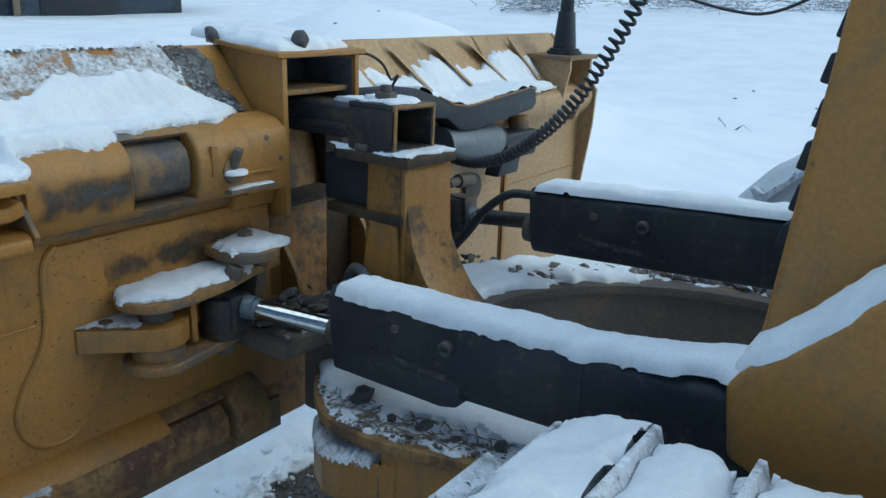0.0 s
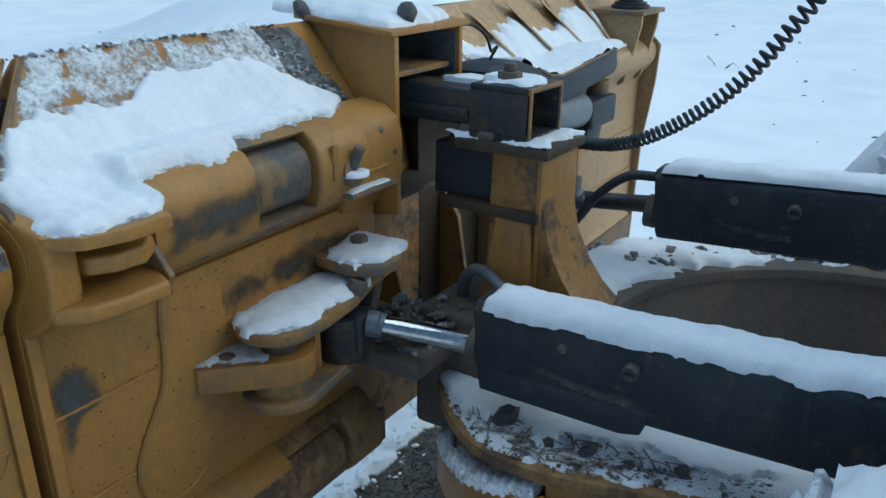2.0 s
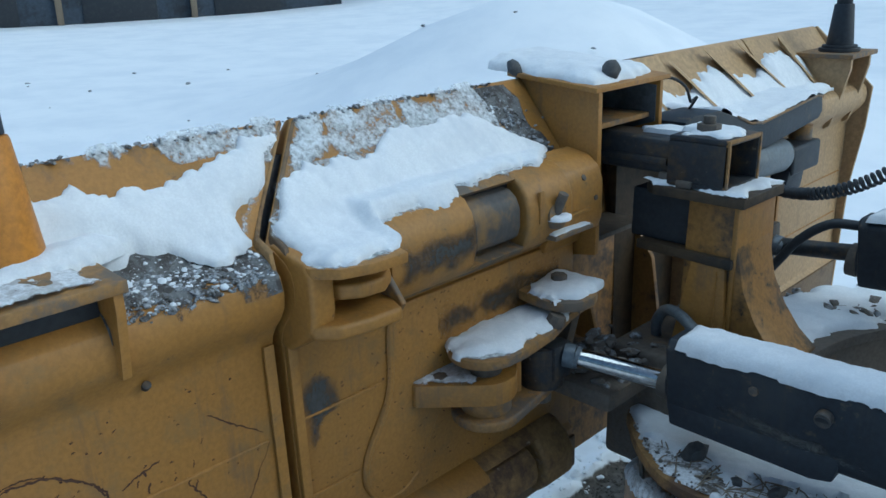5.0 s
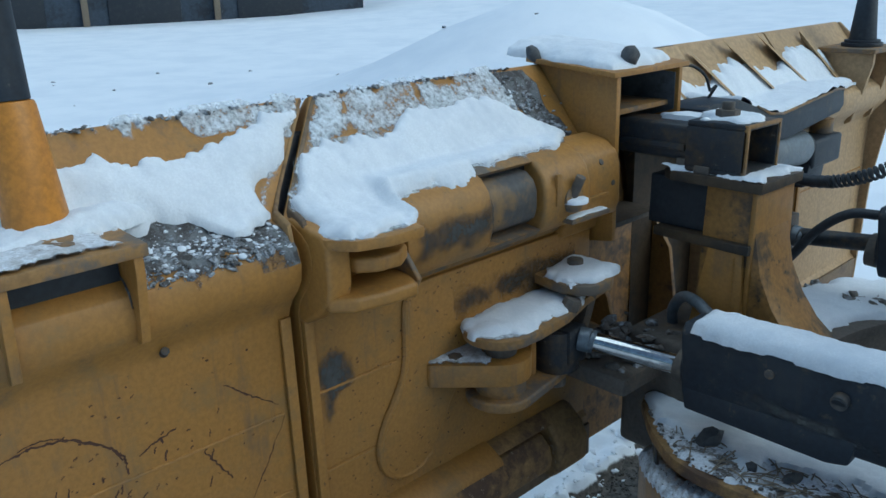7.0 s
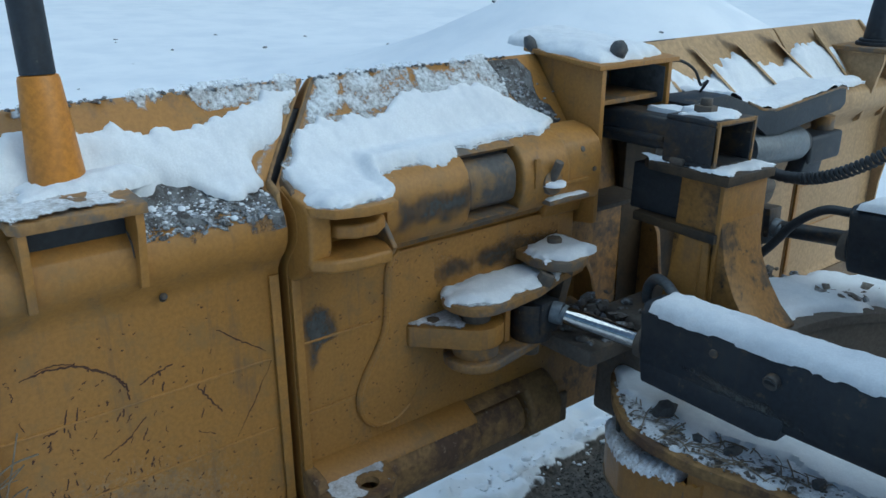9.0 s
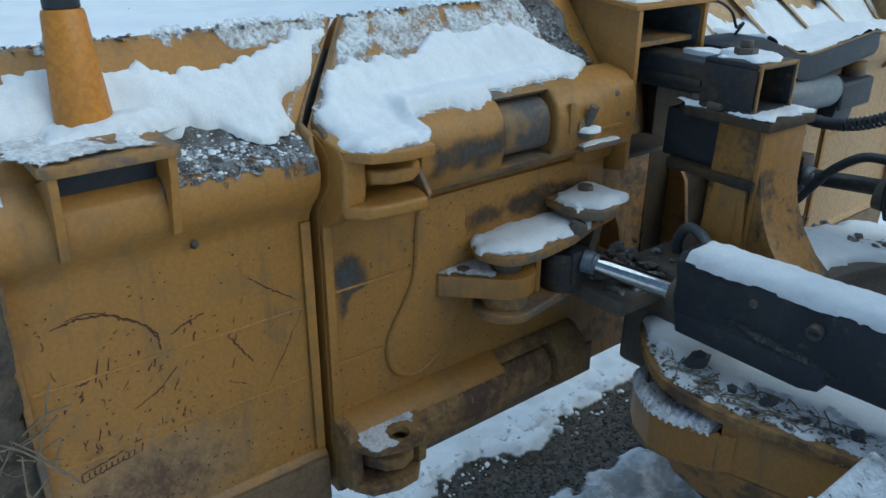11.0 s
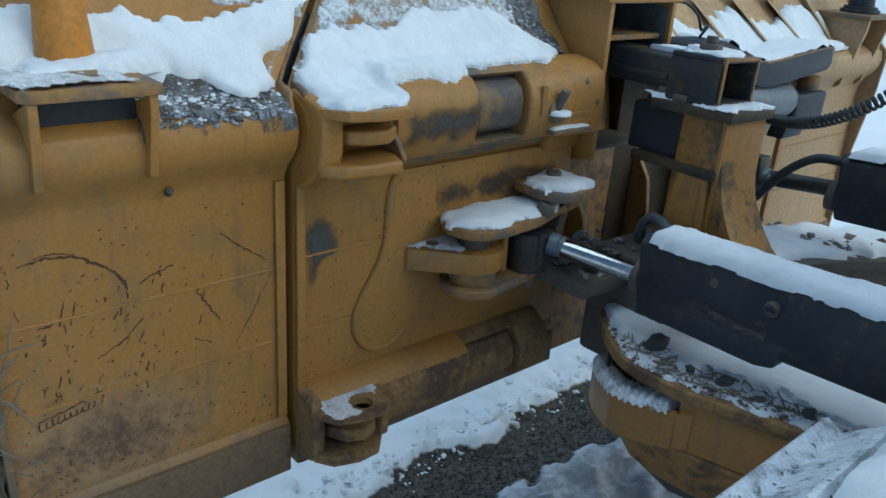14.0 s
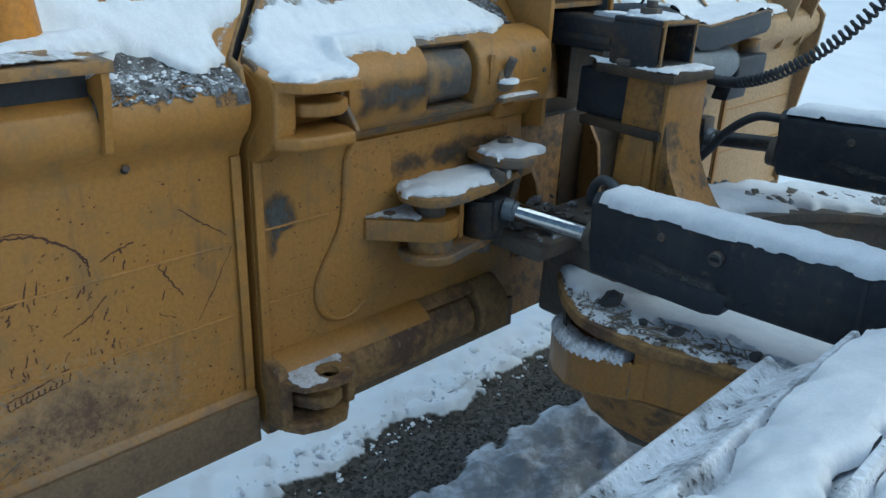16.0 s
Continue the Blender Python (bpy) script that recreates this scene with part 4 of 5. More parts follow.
part("skid_plate", prism([(-1.66, 2.5), (-1.6, 2.28), (-1.48, 2.14), (-1.3, 2.08), (-0.5, 2.26), (-0.5, 2.4), (-1.3, 2.55)], "z", 0.2, 0.246, 0.02, 3), dark_steel, frame_, base=FB)
# curved far part of the frame with its round opening
cx, cy = -0.42, 2.60
outer = [(-1.62, 2.55), (-1.62, 2.95), (-1.56, 3.2), (-1.38, 3.45), (-1.1, 3.62), (-0.75, 3.72), (-0.2, 3.75), (0.3, 3.75)]
inner = [(0.3, 3.5), (-0.2, 3.52)] + [(cx + 0.90 * math.cos(a), cy + 0.90 * math.sin(a)) for a in np.linspace(math.radians(95), math.radians(176), 14)]
part("far_arm", prism(outer + inner + [(-1.32, 2.55)], "z", 0.915, 0.955, 0.005), dark_steel, frame_, base=FB)
ring_in = [(cx + 0.92 * math.cos(a), cy + 0.92 * math.sin(a)) for a in np.linspace(math.radians(80), math.radians(182), 18)]
ring_out = [(cx + 0.97 * math.cos(a), cy + 0.97 * math.sin(a)) for a in np.linspace(math.radians(182), math.radians(80), 18)]
part("ring_wall", prism(ring_in + ring_out, "z", 0.3, 0.916, 0.003), dark_steel, frame_, "brown inner wall of the round opening", base=FB)
part("far_wall", prism([(-1.6, 2.6), (-1.58, 3.1), (-1.36, 3.4), (-1.0, 3.58), (-0.2, 3.7), (-0.2, 3.66), (-1.0, 3.54), (-1.33, 3.37), (-1.54, 3.09), (-1.56, 2.6)], "z", 0.3, 0.914, 0.003), paint_worn, frame_, base=FB)
part("nose_block", box(-1.95, -1.4, 2.3, 2.85, 0.45, 0.93, 0.03, 3), dark_steel, frame_, base=FB)
# post
core = prism([(-1.745, 0.93), (-1.735, 1.50), (-1.555, 1.50), (-1.545, 1.35), (-1.51, 1.2), (-1.46, 1.1), (-1.40, 1.02), (-1.335, 0.965), (-1.335, 0.94), (-1.4, 0.93)], "y", 2.43, 2.69, 0.006)
part("post", core, greasy, frame_, base=FB)
part("post_face", prism([(2.425, 0.94), (2.415, 1.495), (2.705, 1.495), (2.73, 1.2), (2.76, 0.95)], "x", -1.562, -1.545, 0.003), paint, frame_, base=FB)
part("post_side", prism([(-1.755, 0.95), (-1.70, 1.28), (-1.575, 1.28), (-1.55, 0.95)], "y", 2.408, 2.432, 0.006), paint, frame_, base=FB)
head_plate = part("head_plate", prism([(-1.90, 2.42), (-1.86, 2.39), (-1.52, 2.39), (-1.52, 2.71), (-1.86, 2.71), (-1.90, 2.68)], "z", 1.497, 1.533, 0.005), grimy, frame_, base=FB)
part("bolt_hole", rod((-1.5475, 2.58, 1.27), (-1.5435, 2.58, 1.27), 0.009, seg=14, bevel=0.001), rubber, frame_, base=FB)
part("bolt_hole", rod((-1.5475, 2.50, 1.12), (-1.5435, 2.50, 1.12), 0.006, seg=12, bevel=0.001), rubber, frame_, base=FB)
part("fork_plate", prism([(-1.93, 2.42), (-1.55, 2.40), (-1.55, 2.69), (-1.93, 2.69)], "z", 1.275, 1.31, 0.005), grimy, frame_, base=FB)
# ball joint; its black also paints the shade between the two plates
part("fork_block", box(-1.98, -1.735, 2.46, 2.66, 1.31, 1.497, 0.01), rubber, frame_, "black block for the ball joint and the shaded recess round it", base=FB)
part("clamp", merge(box(-1.86, -1.79, 2.42, 2.50, 1.533, 1.575, 0.008), box(-1.78, -1.72, 2.40, 2.43, 1.533, 1.56, 0.006)), dark_steel, head_plate)
for x in (-1.60,):
    part("weld_seam", sweep([Vector((x, 2.406, 0.96 + 0.012 * k)) for k in range(26)], 0.004, 6), paint, frame_, base=FB)

# ---- hydraulic angling cylinders ----


def angling_cylinder(y, z, x_front, x_back, tip, aside, rod_skin, label):
    """A guarded cylinder lying along the machine: body, cap, rod and rod end, drawn about the front end of the body."""
    c = empty("hydraulic_cylinder", Matrix.Translation((x_front, y, z)) @ pose(0, 0, 0, 0, tip, 0), label, "hydraulic cylinder", "angling cylinders")
    n, lift = x_back - x_front, 0.045 if aside else 0.0
    G = [(-0.095, -0.12), (-0.095, 0.085), (-0.07, 0.115), (0.035, 0.115), (0.058, 0.09), (0.058, -0.12), (0.045, -0.152), (0.01, -0.165), (-0.03, -0.165), (-0.08, -0.152)]
    body = prism(G, "x", 0.01, n, 0.012, 3)
    for v in body.verts:
        v.co.x -= 0.06 * v.co.z * max(0.0, 1 - v.co.x / 0.3)
    cover = part("guard", body, guard_black, c, "black steel guard")
    if aside:
        part("guard_skirt", prism([(0.02, -0.1), (0.56, -0.1), (0.54, -0.18), (0.48, -0.192), (0.03, -0.175)], "y", -0.0975, 0.055, 0.01), guard_black, c)
    part("tube", rod((0.0, 0, -0.05), (n * 0.7, 0, -0.06), 0.085, seg=36, bevel=0.012), black, c)
    part("gland", rod((-0.04, 0, -0.07), (0.0, 0, -0.075), 0.065, seg=28), dark_steel, c)
    part("rod", rod((-0.33, aside, -0.06 + lift), (0.0, 0, -0.045 - 0.7 * lift), 0.034, seg=32), rod_skin, c)
    part("wiper", merge(rod((-0.345, aside * 1.05, -0.059 + lift), (-0.31, aside * 0.94, -0.064 + lift), 0.043, seg=24), rod((-0.31, aside * 0.94, -0.064 + lift), (-0.295, aside * 0.9, -0.068 + lift), 0.04, seg=24)), grey_tube, c)
    part("rod_eye", merge(rod((-0.42, aside * 1.27, -0.13), (-0.42, aside * 1.27, 0.02), 0.08, seg=28), box(-0.40, -0.335, aside * 1.15 - 0.05, aside * 1.15 + 0.05, -0.1, 0.03, 0.012)), soot, c)
    part("end_pin", rod((-0.42, aside * 1.27, -0.2), (-0.42, aside * 1.27, 0.03), 0.035, seg=20), dark_steel, c)
    for x, zz in ((0.30, 0.03),):
        part("plug", rod((x, -0.09, zz), (x, -0.102, zz), 0.015, seg=18), rub_steel, cover)
    port = part("port", rod((0.505, -0.09, 0.018), (0.505, -0.118, 0.012), 0.024, seg=20), rub_steel, cover)
    part("hole", rod((0.505, -0.116, 0.014), (0.505, -0.1195, 0.012), 0.018, seg=18, bevel=0.001), rubber, cover)
    part("clamp_band", box(0.94, 0.955, -0.098, 0.05, -0.14, 0.08, 0.002), guard_black, cover)
    part("scuff", snow_sheet(lambda a, b: (a, -0.0965, b), 0.18, 0.62, -0.12, -0.02, 0.012, lambda a, b: 0.03 - abs(b + 0.07 + (a - 0.3) * 0.12) * 1.0 - abs(a - 0.4) * 0.05, 0.001, (0, -1, 0), 0.02, 7, 0.025), rub_film, cover, "grey scuffed streak")
    return c


angling_cylinder(2.135, 1.018, -1.58, -0.10, -2.0, -0.15, chrome, "black guarded hydraulic cylinder with a bright chrome rod")
angling_cylinder(3.10, 1.255, -1.35, -0.15, -3.2, 0.0, soot, "black guarded hydraulic cylinder beyond the post")

# ---- nose of the machine: yellow casting and leaning pillar ----
nose = empty("machine_frame", Matrix.Translation((0.2, 2.4, 0.9)), "yellow machine nose casting with a leaning pillar", "machine frame")
NB = nose.matrix_world.inverted()
part("casting", prism([(-0.22, 1.0), (-0.25, 1.2), (-0.2, 1.26), (-0.1, 1.33), (0.05, 1.49), (0.25, 1.66), (0.9, 1.9), (0.9, 0.9), (0.0, 0.92)], "y", 2.02, 2.42, 0.03, 3), paint, nose, base=NB)
part("pillar", prism([(-0.24, 1.1), (-0.215, 1.33), (-0.195, 1.59), (-0.18, 1.77), (-0.155, 2.08), (-0.11, 2.7), (0.5, 2.7), (0.6, 1.1)], "y", 2.19, 2.75, 0.03, 4), paint, nose, base=NB)
part("cross_beam", rod((-0.12, 2.45, 2.19), (-0.5, 2.3, 2.24), 0.03, seg=16), paint, nose, base=NB)
for k in range(7):
    z = 1.38 + 0.13 * k
    x = -0.325 + 0.012 * k + 0.01 * (k % 2)
    part("bellows_fold", prism([(x, z), (x + 0.02, z + 0.085), (x + 0.16, z + 0.11), (x + 0.2, z - 0.04)], "y", 2.72, 2.98, 0.01), rubber, nose, "black rubber fold", base=NB)


# ---- crawler tracks: shoes with grousers round a frame ----
def track(y0, y1, x_front, top, label):
    t = empty("crawler_track", Matrix.Translation((x_front, (y0 + y1) / 2, 0)), label, "crawler track", "tracks")
    base = t.matrix_world.inverted()
    r, pitch = 0.6, 0.235
    centre = Vector((x_front + 0.16, 0, top - r))
    shoe = prism([(-0.115, -0.02), (-0.115, 0.0), (-0.09, 0.012), (-0.078, 0.062), (-0.06, 0.062), (-0.045, 0.012), (0.08, 0.0), (0.118, 0.016), (0.118, -0.02)], "y", y0, y1, 0.004)
    me = mesh_of("track_shoe", shoe, shoe_steel)
    spots = [(Matrix.Translation((centre.x + pitch * k, 0, top)) @ Matrix.Rotation(0, 4, "Y")) for k in range(0, 9)]
    spots += [Matrix.Translation((centre.x + pitch * k, 0, top - 2 * r)) @ Matrix.Rotation(math.pi, 4, "Y") for k in range(0, 9)]
    for k in range(1, 8):
        a = -k * pitch / r
        spots.append(Matrix.Translation((centre.x + r * math.sin(a), 0, centre.z + r * math.cos(a))) @ Matrix.Rotation(a, 4, "Y"))
    for m in spots:
        ob = new("track_shoe", me)
        ob.parent = t
        ob.matrix_parent_inverse = base
        ob.matrix_basis = m
    part("idler", rod((centre.x, y0 + 0.25, centre.z), (centre.x, y1 - 0.25, centre.z), r - 0.09, seg=40, bevel=0.02), dark_steel, t, base=base)
    part("chain", box(centre.x, centre.x + 1.9, y0 + 0.3, y1 - 0.3, top - 0.12, top - 0.025, 0.02), dark_steel, t, base=base)
    part("track_frame", box(centre.x + 0.1, centre.x + 2.0, y0 + 0.22, y1 - 0.22, 0.3, top - 0.2, 0.03), black, t, base=base)
    return t


TTOP, TX = 1.09, -0.42
track(0.55, 1.80, TX, TTOP, "steel crawler track with broad shoes, covered in snow")
track(3.78, 4.6, -0.30, 1.55, "far crawler track deep in snow")

# ---- snow lying on things ----


def lay(name, bm, material, label, m=None):
    return thing(name, bm, material, label, "snow", m, kind="stuff", angle=60)


def slope(v):
    return 1.55 if v > -0.03 else 1.55 + (-0.03 - v) * 1.26


def soft_slope(v):
    return 1.55 + 0.045 * math.log(1 + math.exp((-0.02 - v) * 1.26 / 0.045))


def wing_in(a, b):
    back = -float(np.interp(a, [-0.47, -0.1, 0.0, 0.09, 0.15, 0.29, 0.44, 0.5], [0.2, 0.2, 0.185, 0.145, 0.16, 0.178, 0.205, 0.215]))
    front = float(np.interp(a, [-0.06, 0.0, 0.07, 0.165, 0.23, 0.3, 0.38], [-0.1, -0.085, -0.07, -0.03, 0.0, 0.0, -0.02]))
    right = 0.375 + gap_at(b) - 0.05 * math.exp(-((b + 0.09) / 0.035) ** 2)
    return min(b - back, front - b + 0.01, right - a)


lay("wing_snow", snow_sheet(lambda a, b: (b, a, max(slope(b), soft_slope(b))), -0.47, 0.62, -0.235, 0.05, 0.009,
    wing_in, 0.025, (0.35, 0, 1), 0.032, 3, 0.05), snow, "thick snow lying along the wing's top ledge", B)
lay("wing_grit", snow_sheet(lambda a, b: (b, a, float(np.interp(b, [-0.12, -0.03, 0.01, 0.055, 0.082, 0.093], [1.663, 1.556, 1.546, 1.527, 1.502, 1.462]))), -0.06, 0.38, -0.12, 0.093, 0.006, lambda a, b: min(0.098 - b, 0.12 + b, 0.385 - a), 0.005, (0.5, 0, 1), 0.05, 8, 0.05), grit_film, "gritty ice and frozen dirt on the ledge", B)
lay("wing_rim_ice", snow_sheet(lambda a, b: (b, a, slope(b)), -0.47, 0.64, -0.262, -0.2, 0.008, lambda a, b: min(b + 0.262, -0.222 - b + 0.08 * max(0.0, a - 0.2), 0.37 + gap_at(b) - a) + 0.012 * math.sin(a * 23) - 0.002, 0.008, (0, 0, 1), 0.05, 5, 0.02), frost, "dirty ice along the wing's top rim", B)
lay("wing_edge_ice", snow_sheet(lambda a, b: (b, a, slope(b)), 0.26, 0.64, -0.25, -0.0, 0.008, lambda a, b: min(a - 0.31 - gap_at(b), 0.37 + gap_at(b) - a, -0.01 - b), 0.012, (0.3, 0, 1), 0.04, 9, 0.03), frost, "grey ice at the hinge gap", B)
lay("foot_snow", snow_sheet(lambda a, b: (b, a, 1.634), -0.36, 0.06, -0.17, 0.12, 0.009, lambda a, b: 0.125 - math.hypot((a + 0.13) * 0.62, b + 0.085), 0.04, (0, 0, 1), 0.05, 66, 0.06), snow, "snow heaped round the marker post's foot", B)
lay("bracket_snow", snow_sheet(lambda a, b: (b, a, 1.634), -0.40, -0.06, -0.16, 0.145, 0.008, lambda a, b: min(a + 0.395, -0.06 - a, 0.14 - b), 0.014, (0, 0, 1), 0.045, 6, 0.05), frost_thick, "thin dirty snow on the bracket plate", B)
lay("wing_end_snow", snow_sheet(lambda a, b: (b, a, slope(b) - max(0, b) * 0.9), -0.56, -0.41, -0.2, 0.1, 0.009, lambda a, b: min(0.07 - b, a + 0.56), 0.03, (0.4, 0, 1), 0.07, 13, 0.05), frame_mix, "dirty snow heaped at the wing's end", B)


def mid_top(a, b):
    low = soft_slope(b) - 0.018 * max(0.0, min(1.0, (b + 0.02) / 0.1))
    high = max(soft_slope(b), 1.597 if b < 0.05 else 1.597 - (b - 0.05) * 0.75)
    t = max(0.0, min(1.0, (a - 0.66) / 0.05))
    return (b, a, low + (high - low) * t * t * (3 - 2 * t))


def mid_in(a, b):
    front = float(np.interp(a, [0.42, 0.47, 0.66, 0.70, 0.71, 1.0, 1.03, 1.05, 1.6], [0.16, 0.215, 0.215, 0.2, 0.085, 0.095, 0.09, 0.05, 0.055]))
    back = -float(np.interp(a, [0.42, 0.6, 0.75, 0.87, 0.97, 1.1, 1.33, 1.6], [0.12, 0.13, 0.15, 0.14, 0.172, 0.168, 0.195, 0.2]))
    right = 1.327 + (b + 0.195) * 1.82 if b < -0.045 else 1.6 - 1.35 * (b + 0.045)
    return min(front - b, b - back, a - 0.435 - gap_at(b), right - a)


lay("blade_snow", snow_sheet(mid_top, 0.40, 1.64, -0.235, 0.25, 0.009, mid_in, 0.03, (0.3, 0, 1), 0.03, 4, 0.05), snow, "thick snow on the blade's sloping top", B)
lay("blade_rim_ice", snow_sheet(lambda a, b: (b, a, slope(b)), 0.5, 1.6, -0.262, -0.1, 0.009, lambda a, b: min(b + 0.262, -0.12 - b, a - 0.45 - gap_at(b), 1.42 - a + (b + 0.262) * 1.0), 0.007, (0.3, 0, 1), 0.06, 15, 0.03), frost, "thin frost and ice on the blade's top rim", B)
lay("blade_grit", snow_sheet(lambda a, b: (b, a, slope(b)), 1.34, 1.68, -0.24, 0.03, 0.009, lambda a, b: min(a - (1.56 + 0.6 * b), 1.70 + 0.45 * b - a), 0.01, (0.3, 0, 1), 0.05, 16, 0.03), grit_film, "strip of gritty ice beside the box", B)
lay("blade_left_ice", snow_sheet(lambda a, b: (b, a, slope(b)), 0.42, 0.85, -0.25, 0.02, 0.009, lambda a, b: min(0.56 + gap_at(b) - a, a - 0.435 - gap_at(b)), 0.008, (0.3, 0, 1), 0.05, 19, 0.03), frost, "thin gritty ice by the hinge gap", B)
lay("box_snow", snow_sheet(lambda a, b: (b, a, 1.83 - 0.087 * (b + 0.0)), 1.66, 2.14, -0.42, 0.11, 0.012, lambda a, b: min(a - 1.70 - 0.25 * max(0.0, b), 2.12 - a, 0.075 - b), 0.045, (0, 0, 1), 0.02, 21, 0.08), snow, "smooth snow cap on the box", B)
lay("far_slope_snow", snow_sheet(lambda a, b: (b, a, slope(b) if b < 0.02 else 1.55 - (b - 0.02) * 0.15), 2.14, 3.95, -0.21, 0.1, 0.015, lambda a, b: min(a - 2.15, 0.09 - b, b + 0.15 + 0.03 * math.sin(a * 9), 3.9 - a), 0.034, (0.3, 0, 1), 0.04, 23, 0.06), snow, "snow lying among the ribs", B)
lay("guard_snow", snow_sheet(lambda a, b: (b, a, float(np.interp(a, [2.14, 2.2, 2.4, 2.56, 2.68, 2.8, 3.35, 3.43], [1.64, 1.655, 1.65, 1.60, 1.555, 1.54, 1.585, 1.575]))), 2.2, 3.43, -0.1, 0.2, 0.012, lambda a, b: min(a - 2.42, 3.42 - a, 0.205 - b, b + 0.11), 0.024, (0, 0, 1), 0.025, 25, 0.05), snow, "snow on the cylinder guard", B)
lay("arm_snow", snow_sheet(lambda a, b: (a, b, 1.714 if a > -1.82 else 1.694), -2.05, -1.6, 2.42, 2.655, 0.01, lambda a, b: min(a + 2.0 if b > 2.5 else a + 1.8, -1.64 - a, b - 2.44, 2.64 - b), 0.02, (0, 0, 1), 0.05, 27, 0.05), snow, "snow on the square arm")
lay("head_snow", snow_sheet(lambda a, b: (a, b, 1.532), -1.90, -1.52, 2.39, 2.71, 0.009, lambda a, b: min(a + 1.9, -1.53 - a, b - 2.395, 2.70 - b) if a > -1.63 or b < 2.43 else 0.0, 0.018, (0, 0, 1), 0.05, 29, 0.03), snow, "thin snow on the post's head plate")
lay("shelf_snow", snow_sheet(lambda a, b: (b, a, 0.97), 0.86, 1.06, 0.0, 0.16, 0.007, lambda a, b: min(0.105 - (b - 0.0) * 0.4 - abs(a - 0.97) * 0.9, (a - 0.865) * 0.8 - b * 0.75 + 0.02) + 0.004, 0.012, (0, 0, 1), 0.03, 31, 0.04), frost_thick, "snow on the shelf bracket", B)


def clevis_in(a, b):
    front = float(np.interp(a, [0.96, 1.0, 1.06, 1.16, 1.32, 1.48, 1.62, 1.66], [0.14, 0.2, 0.235, 0.235, 0.215, 0.165, 0.14, 0.08]))
    return min(front - b, b - 0.0 + 0.02, a - 0.965 - max(0, 0.05 - b), 1.62 - a)


lay("housing_frost", snow_sheet(lambda a, b: (b, a, mid_top(a, b)[2] - 0.001), 0.43, 1.62, -0.15, 0.25, 0.009, lambda a, b: mid_in(a, b) + 0.022, 0.004, (0.3, 0, 1), 0.03, 91, 0.03), frost, "fringe of frost round the blade snow", B)
lay("clevis_snow", snow_sheet(lambda a, b: (b, a, 1.062), 0.95, 1.66, 0.0, 0.25, 0.008, lambda a, b: clevis_in(a, b) - 0.013, 0.026, (0, 0, 1), 0.035, 33, 0.05), snow, "thick snow on the clevis plate", B)
lay("clevis_frost", snow_sheet(lambda a, b: (b, a, 1.062), 0.95, 1.66, 0.0, 0.25, 0.008, clevis_in, 0.004, (0, 0, 1), 0.02, 34, 0.03), frost, "thin frost on the clevis plate", B)
lay("lug_snow", snow_sheet(lambda a, b: (b, a, 1.142), 1.36, 1.66, 0.0, 0.26, 0.008, lambda a, b: 0.118 - math.hypot((a - 1.5) * 0.85, (b - 0.128)), 0.024, (0, 0, 1), 0.04, 35, 0.05), snow, "snow on the upper lug", B)
lay("low_lug_frost", snow_sheet(lambda a, b: (b, a, 0.512), 0.43, 0.70, 0.03, 0.225, 0.007, lambda a, b: min(0.215 - b, 0.68 - a, a - 0.44, math.hypot(a - 0.585, b - 0.165) - 0.042), 0.004, (0, 0, 1), 0.03, 37, 0.03), frost_thick, "thin dirty frost round the pin hole", B)
lay("washer_snow", snow_sheet(lambda a, b: (b, a, 1.43), 1.37, 1.48, 0.13, 0.2, 0.006, lambda a, b: 0.045 - math.hypot(a - 1.425, b - 0.155), 0.008, (0, 0, 1), 0.008, 39, 0.02), snow, "ring of snow round the pin", B)
lay("rib_snow", snow_sheet(lambda a, b: (b, a, 1.362), 1.40, 1.61, 0.12, 0.165, 0.006, lambda a, b: min(0.163 - b, a - 1.40, 1.6 - a), 0.008, (0, 0, 1), 0.01, 41, 0.02), snow, "line of snow on the ledge rib", B)
lay("housing_grit", snow_sheet(lambda a, b: (b, a, 1.312), 0.68, 1.2, 0.0, 0.04, 0.006, lambda a, b: min(0.04 - b, 1.0 - a), 0.006, (0.3, 0, 1), 0.02, 42, 0.02), dirt, "grit along the housing's lip", B)
# cylinders
lay("cylinder_snow", snow_sheet(lambda a, b: (a, b, 1.132 + 0.035 * (a + 1.55) + (0.06 * max(0, a + 0.62) / 0.5) - 0.6 * max(0.0, 2.058 - b)), -1.56, -0.16, 2.024, 2.21, 0.011, lambda a, b: min(a + 1.55, b - 2.036, 2.197 - b, 0.0 - a), 0.034 , (0, -0.1, 1), 0.018, 43, 0.05), snow, "long thick ridge of snow on the cylinder guard")
lay("far_cylinder_snow", snow_sheet(lambda a, b: (a, b, 1.372 + 0.056 * (a + 1.32)), -1.34, -0.2, 3.0, 3.2, 0.012, lambda a, b: min(a + 1.325, b - 3.005, 3.16 - b, -0.2 - a), 0.034, (0, 0, 1), 0.008, 45, 0.05), snow, "ridge of snow on the far cylinder guard")
lay("casting_snow", snow_sheet(lambda a, b: (a, b, float(np.interp(a, [-0.25, -0.2, -0.1, 0.05, 0.25, 0.9], [1.2, 1.26, 1.33, 1.49, 1.66, 1.9]))), -0.24, 0.7, 2.02, 2.22, 0.014, lambda a, b: min(a + 0.24, b - 2.03, 2.2 - b), 0.05, (-0.4, 0, 1), 0.02, 47, 0.06), snow, "snow running up the sloping casting")


def near_in(a, b):
    return min(b - near_edge(a) - 0.03, a + 1.83)


